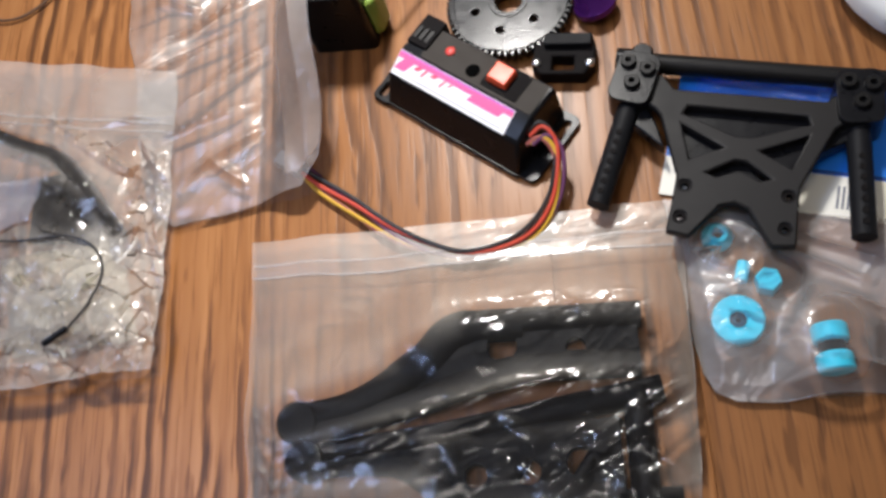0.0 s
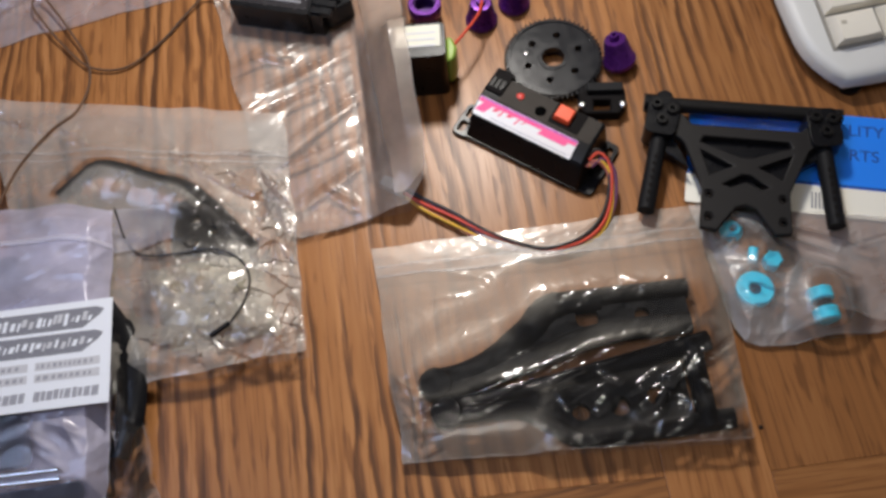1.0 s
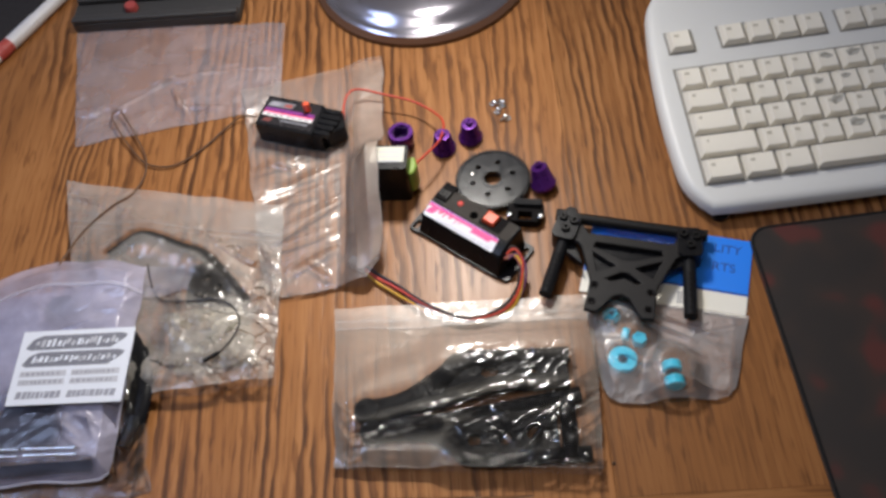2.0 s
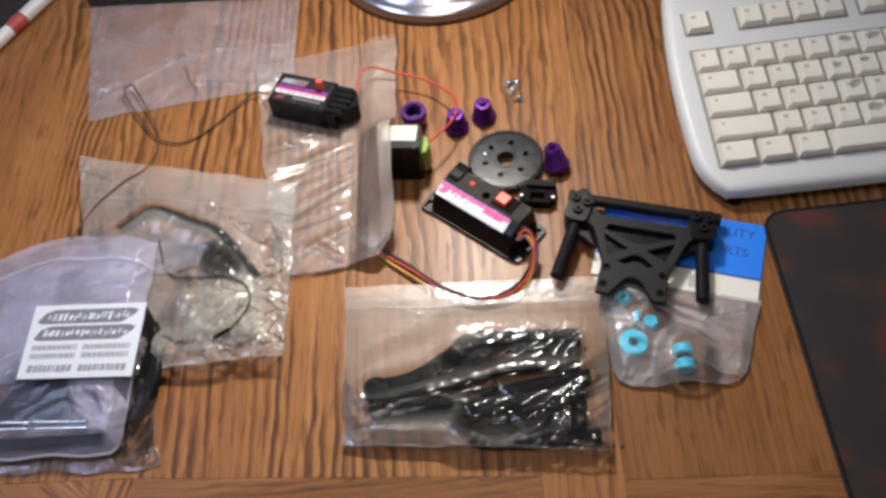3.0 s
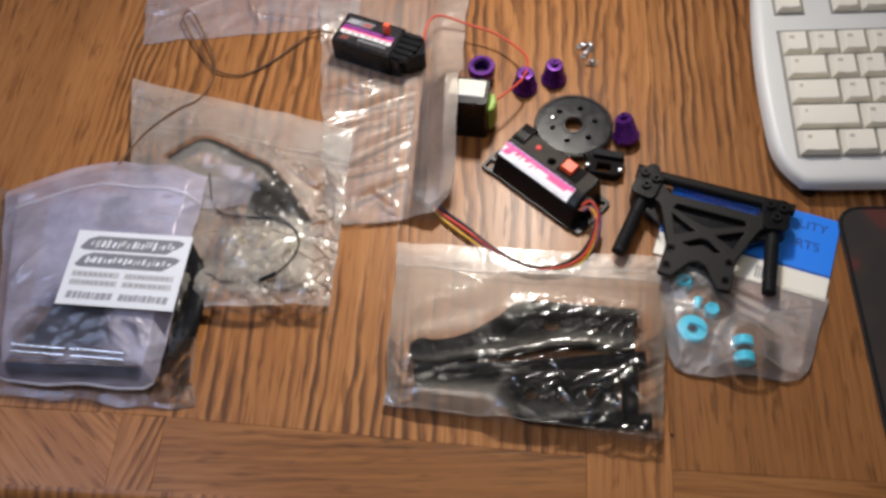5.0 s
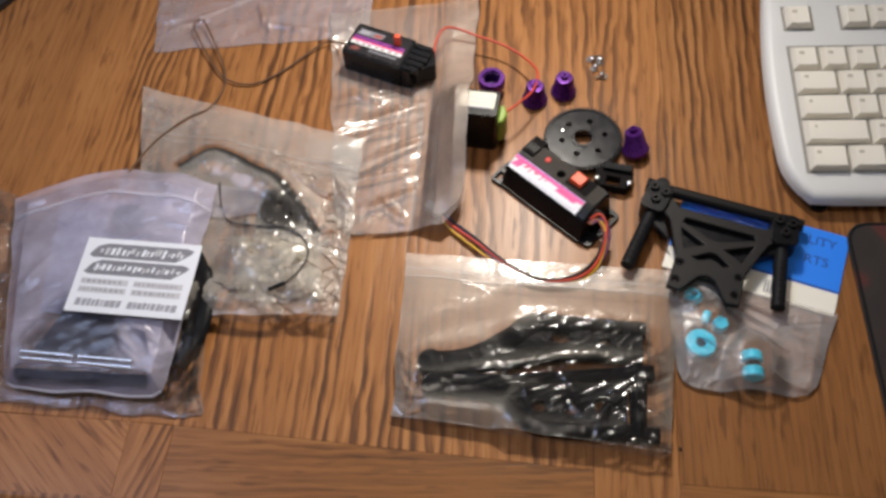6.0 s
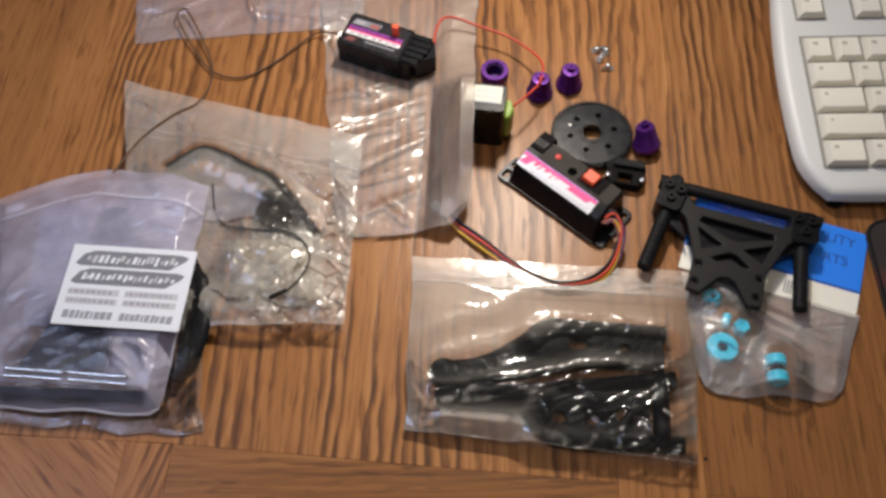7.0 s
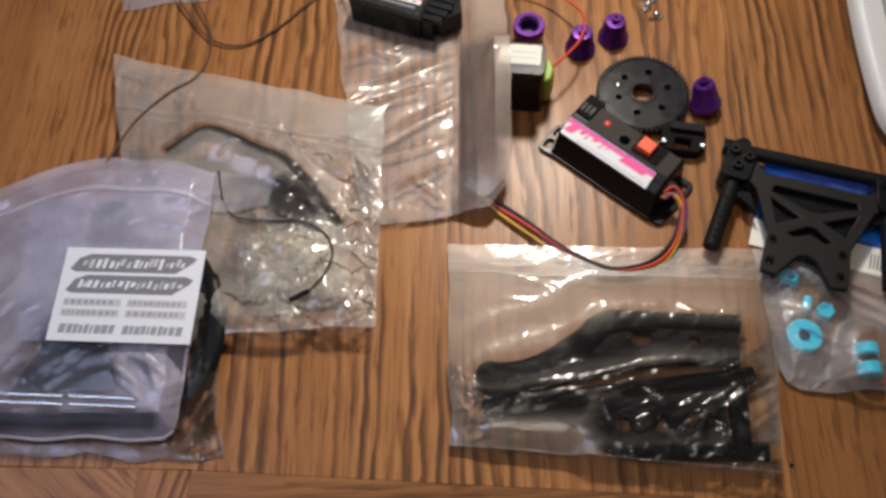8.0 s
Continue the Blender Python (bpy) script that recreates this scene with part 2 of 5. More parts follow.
def film_material(name, haze, colour, rough, crease, scale, gloss=0.11, stretch=(1, 1, 1), turn=0.0, ior=1.55, kept=0.07, facets=(), streaks=(), lively=(30.0, 0.42, 0.58, 0.25), through=0.35):
    """Clear or milky plastic film with crinkles and sharp crease lines."""
    m = bpy.data.materials.new(name)
    m.use_nodes = True
    t = m.node_tree
    t.nodes.remove(t.nodes["Principled BSDF"])
    co = node(t, "ShaderNodeTexCoord").outputs["Object"]

    def turned(scale, angle, place=(0, 0, 0)):
        """Coordinates drawn out along a direction in the sheet."""
        n = node(t, "ShaderNodeMapping", [("Vector", co)])
        n.vector_type = "TEXTURE"
        n.inputs["Scale"].default_value = tuple(1 / q for q in scale)
        n.inputs["Rotation"].default_value = (0, 0, angle)
        n.inputs["Location"].default_value = place
        return n

    mp = turned(stretch, turn)
    warp = node(t, "ShaderNodeTexNoise", [("Vector", mp.outputs[0])], Scale=scale, Detail=2.5, Roughness=0.55, Distortion=0.4)
    level = node(t, "ShaderNodeMath", [(0, warp.outputs[0])], operation="MULTIPLY")
    level.inputs[1].default_value = crease
    height = level.outputs[0]
    # where the film clings to a part it is clear
    held = node(t, "ShaderNodeAttribute")
    held.attribute_name = "cling"
    loose = node(t, "ShaderNodeMapRange", [(0, held.outputs["Fac"])])
    loose.inputs[3].default_value, loose.inputs[4].default_value = 1.0, kept
    # crumpled stretches: flat facets, each tilted its own way, and long pulled wrinkles
    for k, (cell, long, slope, way) in enumerate(tuple(facets) + tuple(streaks)):
        fm = turned((1 / long, 1, 1), way, (0.13 * k, 0.07 * k, 0))
        if k < len(facets):
            cells = node(t, "ShaderNodeTexVoronoi", [("Vector", fm.outputs[0])], Scale=1000.0 / cell)
            tilt = node(t, "ShaderNodeVectorMath", [(0, cells.outputs["Color"])], operation="SUBTRACT")
            tilt.inputs[1].default_value = (0.5, 0.5, 0.5)
            away = node(t, "ShaderNodeVectorMath", [(0, fm.outputs[0]), (1, cells.outputs["Position"])], operation="SUBTRACT")
            rise = node(t, "ShaderNodeVectorMath", [(0, tilt.outputs[0]), (1, away.outputs[0])], operation="DOT_PRODUCT").outputs["Value"]
            gain = 2 * slope / 0.003
        else:
            rise = node(t, "ShaderNodeTexNoise", [("Vector", fm.outputs[0])], Scale=1000.0 / cell, Detail=1.5, Roughness=0.5).outputs[0]
            gain = slope * cell / 3.0
        zone = node(t, "ShaderNodeTexNoise", [("Vector", turned((0.6, 1, 1), way, (0.5 * k, 0, 0)).outputs[0])], Scale=lively[0], Detail=1.0)
        live = node(t, "ShaderNodeMapRange", [(0, zone.outputs[0])])
        live.inputs[1].default_value, live.inputs[2].default_value, live.inputs[3].default_value = lively[1], lively[2], lively[3]
        facet = node(t, "ShaderNodeMath", [(0, rise), (1, live.outputs[0])], operation="MULTIPLY")
        facet = node(t, "ShaderNodeMath", [(0, facet.outputs[0])], operation="MULTIPLY")
        facet.inputs[1].default_value = gain
        height = node(t, "ShaderNodeMath", [(0, height), (1, facet.outputs[0])], operation="ADD").outputs[0]
    bu = node(t, "ShaderNodeBump", [("Height", height)], Strength=1.0, Distance=0.003)
    fog = ramp(t, node(t, "ShaderNodeTexNoise", [("Vector", co)], Scale=35.0, Detail=4.0).outputs[0],
               [(0.3, (haze * 0.65,) * 3), (0.7, (min(1, haze * 1.35),) * 3)])
    clear = node(t, "ShaderNodeBsdfTransparent")
    clear.inputs[0].default_value = (0.97, 0.97, 0.97, 1)
    milk = node(t, "ShaderNodeBsdfDiffuse", [("Normal", bu.outputs[0])])
    milk.inputs[0].default_value = (*colour, 1)
    back = node(t, "ShaderNodeBsdfTranslucent", [("Normal", bu.outputs[0])])
    back.inputs[0].default_value = (*colour, 1)
    soft = node(t, "ShaderNodeMixShader", [(1, milk.outputs[0]), (2, back.outputs[0])])
    soft.inputs[0].default_value = through
    fog = node(t, "ShaderNodeMath", [(0, fog), (1, loose.outputs[0])], operation="MULTIPLY").outputs[0]
    body = node(t, "ShaderNodeMixShader", [(0, fog), (1, clear.outputs[0]), (2, soft.outputs[0])])
    shine = node(t, "ShaderNodeBsdfGlossy", [("Normal", bu.outputs[0])])
    shine.inputs["Roughness"].default_value = rough
    sheen = node(t, "ShaderNodeBsdfGlossy", [("Normal", bu.outputs[0])])
    sheen.inputs["Roughness"].default_value = 0.5
    sheen.inputs["Color"].default_value = (*(0.25 + 0.72 * c for c in colour), 1)
    fres = node(t, "ShaderNodeFresnel", IOR=ior)
    amount = node(t, "ShaderNodeMath", [(0, loose.outputs[0])], operation="MULTIPLY")
    amount.inputs[1].default_value = gloss
    veil = node(t, "ShaderNodeMixShader", [(0, amount.outputs[0]), (1, body.outputs[0]), (2, sheen.outputs[0])])
    out = node(t, "ShaderNodeMixShader", [(0, fres.outputs[0]), (1, veil.outputs[0]), (2, shine.outputs[0])])
    t.links.new(out.outputs[0], t.nodes["Material Output"].inputs[0])
    return m


OAK = oak("oak", swirl=0.55)
OAK_BOLD = oak("bold_grained_oak", 8.0, 0.9, 0.38, 0.65, 1.1)
OAK_CALM = oak("calm_grained_oak", 7.5, 0.85, 0.50, 1.6, 0.8)
# Darker boards: lamp falloff to the front and right put into their colour.
OAK_SHORT = oak("short_grained_oak", 7.0, 0.9, 0.43, 0.55, 1.2, 0.82)
OAK_EDGE = oak("border_oak", 6.0, 0.8, 0.45, 0.8, 1.2, 0.80)
BLACK = plain("black_plastic", (0.005, 0.005, 0.006), 0.3, spec=0.22, vary=0.35)
DULL = plain("dull_black_plastic", (0.006, 0.005, 0.005), 0.75, vary=0.3, spec=0.1)
MATTE = plain("grey_black_nylon", (0.0055, 0.0055, 0.0065), 0.6, vary=0.3, spec=0.16)
CHARCOAL = plain("charcoal_plastic", (0.007, 0.0065, 0.0065), 0.42, spec=0.18)
GREY = plain("slate_grey_plastic", (0.022, 0.026, 0.045), 0.5)
CREAM = plain("cream_paper", (0.78, 0.75, 0.66), 0.6, vary=0.06)
INK = plain("grey_ink", (0.16, 0.16, 0.18), 0.6)
PALE_INK = plain("pale_grey_ink", (0.42, 0.42, 0.45), 0.6)
BLUE_CARD = plain("blue_card", (0.02, 0.20, 0.80), 0.42, vary=0.12)
NAVY = plain("navy_ink", (0.012, 0.045, 0.24), 0.5)
AQUA = plain("aqua_anodised", (0.04, 0.66, 0.96), 0.4, metal=0.0, vary=0.10)
PURPLE = plain("purple_anodised", (0.085, 0.016, 0.165), 0.28, metal=0.6, vary=0.2)
PURPLE_SHADE = plain("shaded_purple", (0.035, 0.008, 0.08), 0.4, metal=0.4)
ORANGE = plain("orange_red_plastic", (0.78, 0.10, 0.035), 0.4, vary=0.12)
RED = plain("red_plastic", (0.45, 0.03, 0.02), 0.4)
PINK = plain("pink_red_print", (0.72, 0.06, 0.13), 0.35, vary=0.25)
LABEL_WHITE = plain("glossy_white_label", (0.86, 0.82, 0.82), 0.3, vary=0.05, coat=0.15)
VIOLET = plain("violet_print", (0.48, 0.08, 0.40), 0.3)
LIME = plain("lime_green_wrap", (0.24, 0.36, 0.06), 0.45, vary=0.12)
STEEL = plain("bright_steel", (0.62, 0.62, 0.60), 0.22, metal=1.0, vary=0.15)
CHROME = plain("chrome", (0.80, 0.80, 0.82), 0.06, metal=1.0, vary=0.04, bump=0.0)
IVORY = plain("keyboard_ivory", (0.60, 0.60, 0.585), 0.42, vary=0.07, scale=60.0)
KEYCAP = plain("keycap_white", (0.64, 0.605, 0.53), 0.5, vary=0.2, scale=70.0)
GRIME = plain("key_legend_grime", (0.36, 0.33, 0.27), 0.6, vary=0.3)
WIRES = {
    "yellow": plain("yellow_wire", (0.50, 0.29, 0.02), 0.42, bump=0.0),
    "red": plain("red_wire", (0.45, 0.05, 0.025), 0.42, bump=0.0),
    "black": plain("black_wire", (0.02, 0.018, 0.018), 0.42, bump=0.0),
    "purple": plain("purple_wire", (0.10, 0.03, 0.08), 0.42, bump=0.0),
    "rose": plain("rose_wire", (0.27, 0.075, 0.06), 0.42, bump=0.0),
    "brown": plain("brown_wire", (0.085, 0.045, 0.025), 0.5, bump=0.0),
}
FILM_CLEAR = film_material("clear_film", 0.17, (1.0, 0.91, 0.85), 0.19, 0.03, 30.0, 0.06, (0.3, 1, 1), 0.5, 1.5, streaks=((26.0, 2.2, 0.60, 0.5), (11.0, 2.4, 0.26, 0.9)), lively=(11.0, 0.47, 0.60, 0.06))
FILM_CRINKLE = film_material("crinkled_cellophane", 0.03, (0.95, 0.90, 0.84), 0.11, 0.06, 110.0, 0.02, (0.3, 1, 1), 0.3, 1.5, kept=0.2, facets=((4.0, 2.0, 0.16, 0.6),), lively=(60.0, 0.40, 0.54, 0.15))
FILM_WARM = film_material("yellowish_cellophane", 0.36, (1.0, 0.94, 0.72), 0.11, 0.06, 130.0, 0.05, (0.4, 1, 1), 0.6, 1.55, facets=((4.0, 2.0, 0.16, 0.6),), lively=(60.0, 0.38, 0.52, 0.2))
FILM_CLING = film_material("hardware_bag_film", 0.24, (1.0, 0.93, 0.84), 0.12, 0.03, 30.0, 0.06, (0.3, 1, 1), -0.5, 1.5, kept=0.14, facets=((9.0, 2.6, 0.10, -0.5),), lively=(40.0, 0.42, 0.56, 0.12))
FILM_ARMS = film_material("arm_bag_film", 0.14, (1.0, 0.93, 0.80), 0.115, 0.02, 30.0, 0.05, (0.3, 1, 1), 0.22, 1.54, kept=0.03)
FILM_MILKY = film_material("milky_polythene", 0.46, (0.82, 0.78, 1.0), 0.16, 0.04, 30.0, 0.06, ior=1.4, kept=0.12, facets=((22, 2.0, 0.12, 0.3),), streaks=((8.0, 3.0, 0.35, 0.4),), lively=(20.0, 0.47, 0.60, 0.1))
FILM_BACK = film_material("back_film", 0.04, (0.85, 0.8, 0.75), 0.2, 0.1, 30.0, 0.02, ior=1.08)
FILM_HEM = film_material("film_hem", 0.10, (0.96, 0.90, 0.86), 0.15, 0.05, 60.0, 0.05, ior=1.25)
FILM_ZIP = film_material("zip_strip_film", 0.16, (0.96, 0.92, 0.90), 0.16, 0.05, 60.0, 0.06, ior=1.3)
FILM_SEAM = film_material("white_seam_film", 0.28, (0.92, 0.90, 1.0), 0.25, 0.05, 60.0, 0.04, ior=1.18)
FILM_BAND = film_material("doubled_film", 0.06, (1.0, 0.92, 0.86), 0.3, 0.03, 40.0, 0.04, ior=1.2, streaks=((4.0, 8.0, 0.4, 0.05),), lively=(30.0, 0.44, 0.58, 0.1))

# ---- the room, closed round the table ----
WALL = plain("cream_wall_paint", (0.62, 0.56, 0.48), 0.8, vary=0.05, scale=8.0, fine=90.0)
CEIL = plain("white_ceiling_paint", (0.78, 0.76, 0.72), 0.85, vary=0.04, scale=8.0, fine=90.0)
CARPET = plain("brown_carpet", (0.09, 0.07, 0.055), 0.95, vary=0.3, scale=30.0, fine=500.0)


def slab(name, x0, y0, z0, x1, y1, z1, material, label, category):
    ob = part(name, box(x0 * 1000, y0 * 1000, z0 * 1000, x1 * 1000, y1 * 1000, z1 * 1000), material, None, smooth=False)
    return tagged(ob, label, category, kind="structure")


slab("floor", -1.8, -1.9, -0.85, 1.9, 1.9, -0.75, CARPET, "brown carpeted floor under the oak table", "floor")
slab("ceiling", -1.8, -1.9, 2.3, 1.9, 1.9, 2.4, CEIL, "plain white painted ceiling of the room", "ceiling")
slab("wall_north", -1.7, 1.8, -0.75, 1.8, 1.9, 2.3, WALL, "plain cream painted wall behind the table", "wall")
slab("wall_south", -1.7, -1.9, -0.75, 1.8, -1.8, 2.3, WALL, "plain cream painted wall facing the table", "wall")
slab("wall_east", 1.8, -1.9, -0.75, 1.9, 1.9, 2.3, WALL, "plain cream painted side wall", "wall")
slab("wall_west", -1.8, -1.9, -0.75, -1.7, 1.9, 2.3, WALL, "plain cream painted side wall", "wall")

# ---- the table ----
TOP_X0, TOP_X1, TOP_Y0, TOP_Y1 = -700.0, 800.0, 31.0, 1000.0
table = thing("oak_table", "brown oak table top with dark grain and inlaid cross-grain border", "table", 0, 0, -750, 0)


def veneer_poly(name, pts, turn, wood, z1=0.0):
    """A board of free outline whose grain runs at an angle to the table's depth."""
    ca, sa = math.cos(radians(-turn)), math.sin(radians(-turn))
    bm = plate([[(x * ca - y * sa, x * sa + y * ca) for x, y in pts]], -22, 0)
    ob = part(name, bm, wood, table, bevel=0.25, smooth=False)
    ob.matrix_local = Matrix.Translation((0, 0, 0.75 + z1 * MM)) @ Matrix.Rotation(radians(turn), 4, "Z")
    return ob


BORDER_L, BORDER_R = 75.5, 63.0
veneer_poly("board", [(-236, BORDER_L), (8, BORDER_R), (8, TOP_Y1), (-236, TOP_Y1)], 0.4, OAK_BOLD)
veneer_poly("board", [(8.07, 31), (55, 31), (55, TOP_Y1), (8.07, TOP_Y1)], -0.6, OAK)
veneer_poly("board", [(55.07, 58), (300, 55), (300, TOP_Y1), (55.07, TOP_Y1)], 0.9, OAK_SHORT)
veneer_poly("board", [(300.07, 55), (TOP_X1, 50), (TOP_X1, TOP_Y1), (300.07, TOP_Y1)], 0.0, OAK_SHORT)
veneer_poly("board", [(-470, 80), (-236.07, 75.5), (-236.07, TOP_Y1), (-470, TOP_Y1)], -1.5, OAK_CALM)
veneer_poly("board", [(TOP_X0, 82), (-470.07, 80), (-470.07, TOP_Y1), (TOP_X0, TOP_Y1)], 0.7, OAK_CALM)
veneer_poly("border_board", [(-236, 31), (8, 31), (8, BORDER_R - 0.07), (-236, BORDER_L - 0.07)], 92.5, OAK_EDGE)
veneer_poly("border_board", [(55.07, 31), (TOP_X1, 31), (TOP_X1, 49.93), (55.07, 57.93)], 88.5, OAK_EDGE)
veneer_poly("border_board", [(-262.5, 31), (-236.07, 31), (-236.07, 75.2), (-262.5, 76)], -12.0, OAK_CALM)
veneer_poly("border_board", [(TOP_X0, 31), (-262.57, 31), (-262.57, 76), (TOP_X0, 82)], 48.0, OAK_CALM)
# rounded front lip, aprons and legs
lip = bmesh.new()
add_sweep(lip, [(TOP_X0, 31, -11), (TOP_X1, 31, -11)], 11, seg=20, smooth=0)
part("front_lip", lip, OAK, table).matrix_local = Matrix.Translation((0, 0, 0.75))
for k, (x0, y0, x1, y1) in enumerate(((-640, 80, 740, 100), (-640, 930, 740, 950), (-640, 100, -620, 930), (720, 100, 740, 930))):
    part("apron", box(x0, y0, 640, x1, y1, 728), OAK, table, smooth=False)
for x in (-660, 690):
    for y in (70, 890):
        part("leg", box(x, y, 0, x + 70, y + 70, 728), OAK, table, bevel=3)

# ---- the mouse pad ----
pad_m, pt, pb = shader("mouse_pad_cloth")
pco = node(pt, "ShaderNodeTexCoord").outputs["Object"]
pn = node(pt, "ShaderNodeTexNoise", [("Vector", pco)], Scale=26.0, Detail=1.0)
pw = node(pt, "ShaderNodeTexNoise", [("Vector", pco)], Scale=1800.0, Detail=2.0)
pt.links.new(ramp(pt, pn.outputs[0], [(0.45, (0.022, 0.017, 0.015)), (0.58, (0.030, 0.020, 0.016)), (0.66, (0.075, 0.018, 0.014))]), pb.inputs["Base Color"])
pb.inputs["Roughness"].default_value = 0.85
pt.links.new(node(pt, "ShaderNodeBump", [("Height", pw.outputs[0])], Strength=0.5, Distance=0.0004).outputs[0], pb.inputs["Normal"])
pad = thing("mouse_pad", "dark brown cloth mouse pad with a faint red pattern", "mouse pad", 176.5, 8, 0, 2.9)
part("cloth", plate([rounded(0, 0, 235, 225, 14, 6)], 0.0, 3.2), pad_m, pad, bevel=0.8)
part("stitched_edge", plate([rounded(0.6, 0.6, 234.4, 224.4, 13.6, 6), rounded(2.2, 2.2, 232.8, 222.8, 12, 6)], 3.1, 3.6), MATTE, pad, "black stitched border")

# ---- the keyboard ----
KB_TURN, KB_SLOPE = 3.2, 6.5
keyboard = thing("keyboard", "worn off-white computer keyboard with grimy ivory keys", "keyboard", 143, 257, 0, KB_TURN)


def deck(y):
    """Height of the key deck above the table at a depth y."""
    return 17.0 + max(0.0, y + 8) * math.tan(radians(KB_SLOPE))


def case_left(y):
    return -17.5 + 10.0 * ((y - 60) / 107.0) ** 2


case = bmesh.new()
KB_W = 455.0
loop = []
N = 26
for i in range(N + 1):
    y = -15 + 199 * i / N
    x = case_left(y)
    if i < 4:
        x += 13 * (1 - i / 4) ** 2
    if i > N - 4:
        x += 18 * (1 - (N - i) / 4) ** 2
    loop.append((x, y))
loop = loop[::-1] + [(20 + 40 * i, -16.0 - 1.5 * math.sin(math.pi * (20 + 40 * i) / KB_W)) for i in range(11)] + [(KB_W + 4, -12), (KB_W + 10, 2), (KB_W + 12, 160), (KB_W, 184)] + [(KB_W - 20 - 40 * i, 184) for i in range(11)]
rings = []
for inset, dz in ((9.0, -99), (2.5, -12.5), (0.0, -9.0), (0.6, -3.5), (2.4, -1.0), (6.0, 0.2), (12.0, 0.0)):
    row = []
    for i, (x, y) in enumerate(loop):
        (ax, ay), (bx, by) = loop[i - 1], loop[(i + 1) % len(loop)]
        n = Vector((ay - by, bx - ax)).normalized()
        if n.dot(Vector((KB_W / 2 - x, 80 - y))) < 0:
            n = -n
        ix, iy = x + inset * n.x, y + inset * n.y
        z = 3.0 if dz == -99 else deck(iy) + dz
        row.append(case.verts.new((ix * MM, iy * MM, z * MM)))
    rings.append(row)
for a, b in zip(rings, rings[1:]):
    for i in range(len(a)):
        j = (i + 1) % len(a)
        case.faces.new((a[i], a[j], b[j], b[i]))
case.faces.new(rings[-1])
case.faces.new(list(reversed(rings[0])))
bmesh.ops.recalc_face_normals(case, faces=case.faces)
part("case", case, IVORY, keyboard)
for x, y in ((8, -10), (440, -10), (8, 165), (440, 165)):
    part("rubber_foot", lathe([(0, 0), (6, 0), (6, 3.2), (0, 3.2)], 16, cx=x, cy=y), BLACK, keyboard)
SMUDGE, t, b = shader("finger_grime")
t.links.new(ramp(t, node(t, "ShaderNodeTexNoise", [("Vector", node(t, "ShaderNodeTexCoord").outputs["Object"])], Scale=260.0, Detail=3.0).outputs[0],
                 [(0.35, (0.24, 0.225, 0.19)), (0.65, (0.50, 0.485, 0.44))]), b.inputs["Base Color"])
b.inputs["Roughness"].default_value = 0.6
part("cable_boot", box(50, 172, deck(172) - 1.0, 64, 184.5, deck(180) + 3.0), BLACK, keyboard, "small black cable boot", bevel=1.0)
# Gap shade between the keys is put into this darker grey.
GAP_SHADE = plain("key_gap_shade_grey", (0.20, 0.19, 0.17), 0.7)


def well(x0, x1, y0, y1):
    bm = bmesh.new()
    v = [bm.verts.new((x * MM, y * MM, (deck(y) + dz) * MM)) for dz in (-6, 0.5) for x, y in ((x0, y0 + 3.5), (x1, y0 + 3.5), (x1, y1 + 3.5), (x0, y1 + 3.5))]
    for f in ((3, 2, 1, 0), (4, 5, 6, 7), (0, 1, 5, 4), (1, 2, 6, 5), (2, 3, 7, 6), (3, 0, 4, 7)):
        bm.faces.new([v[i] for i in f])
    part("key_well", bm, GAP_SHADE, keyboard, smooth=False)


U = 19.05
KEY_ROWS = [
    (0, [1.4, 1.25, 1.25, 6.0, 1.25, 1.25, 1.25, 1.35]),
    (1, [2.25] + [1] * 10 + [2.75]),
    (2, [1.75] + [1] * 11 + [2.25]),
    (3, [1.5] + [1] * 12 + [1.5]),
    (4, [1] * 13 + [2]),
]
key_mesh = {}


smudges = {}


def smudge_mesh(size):
    if size in smudges:
        return smudges[size]
    bm = bmesh.new()
    add_plate(bm, [[(4.6 * size * (1 + 0.25 * math.sin(3 * a + size)) * math.cos(a), 2.6 * size * (1 + 0.2 * math.sin(5 * a)) * math.sin(a)) for a in (2 * math.pi * k / 18 for k in range(18))]], 0.0, 0.5)
    me = bpy.data.meshes.new("grime_smudge")
    bm.to_mesh(me)
    bm.free()
    me.materials.append(SMUDGE)
    smudges[size] = me
    return me


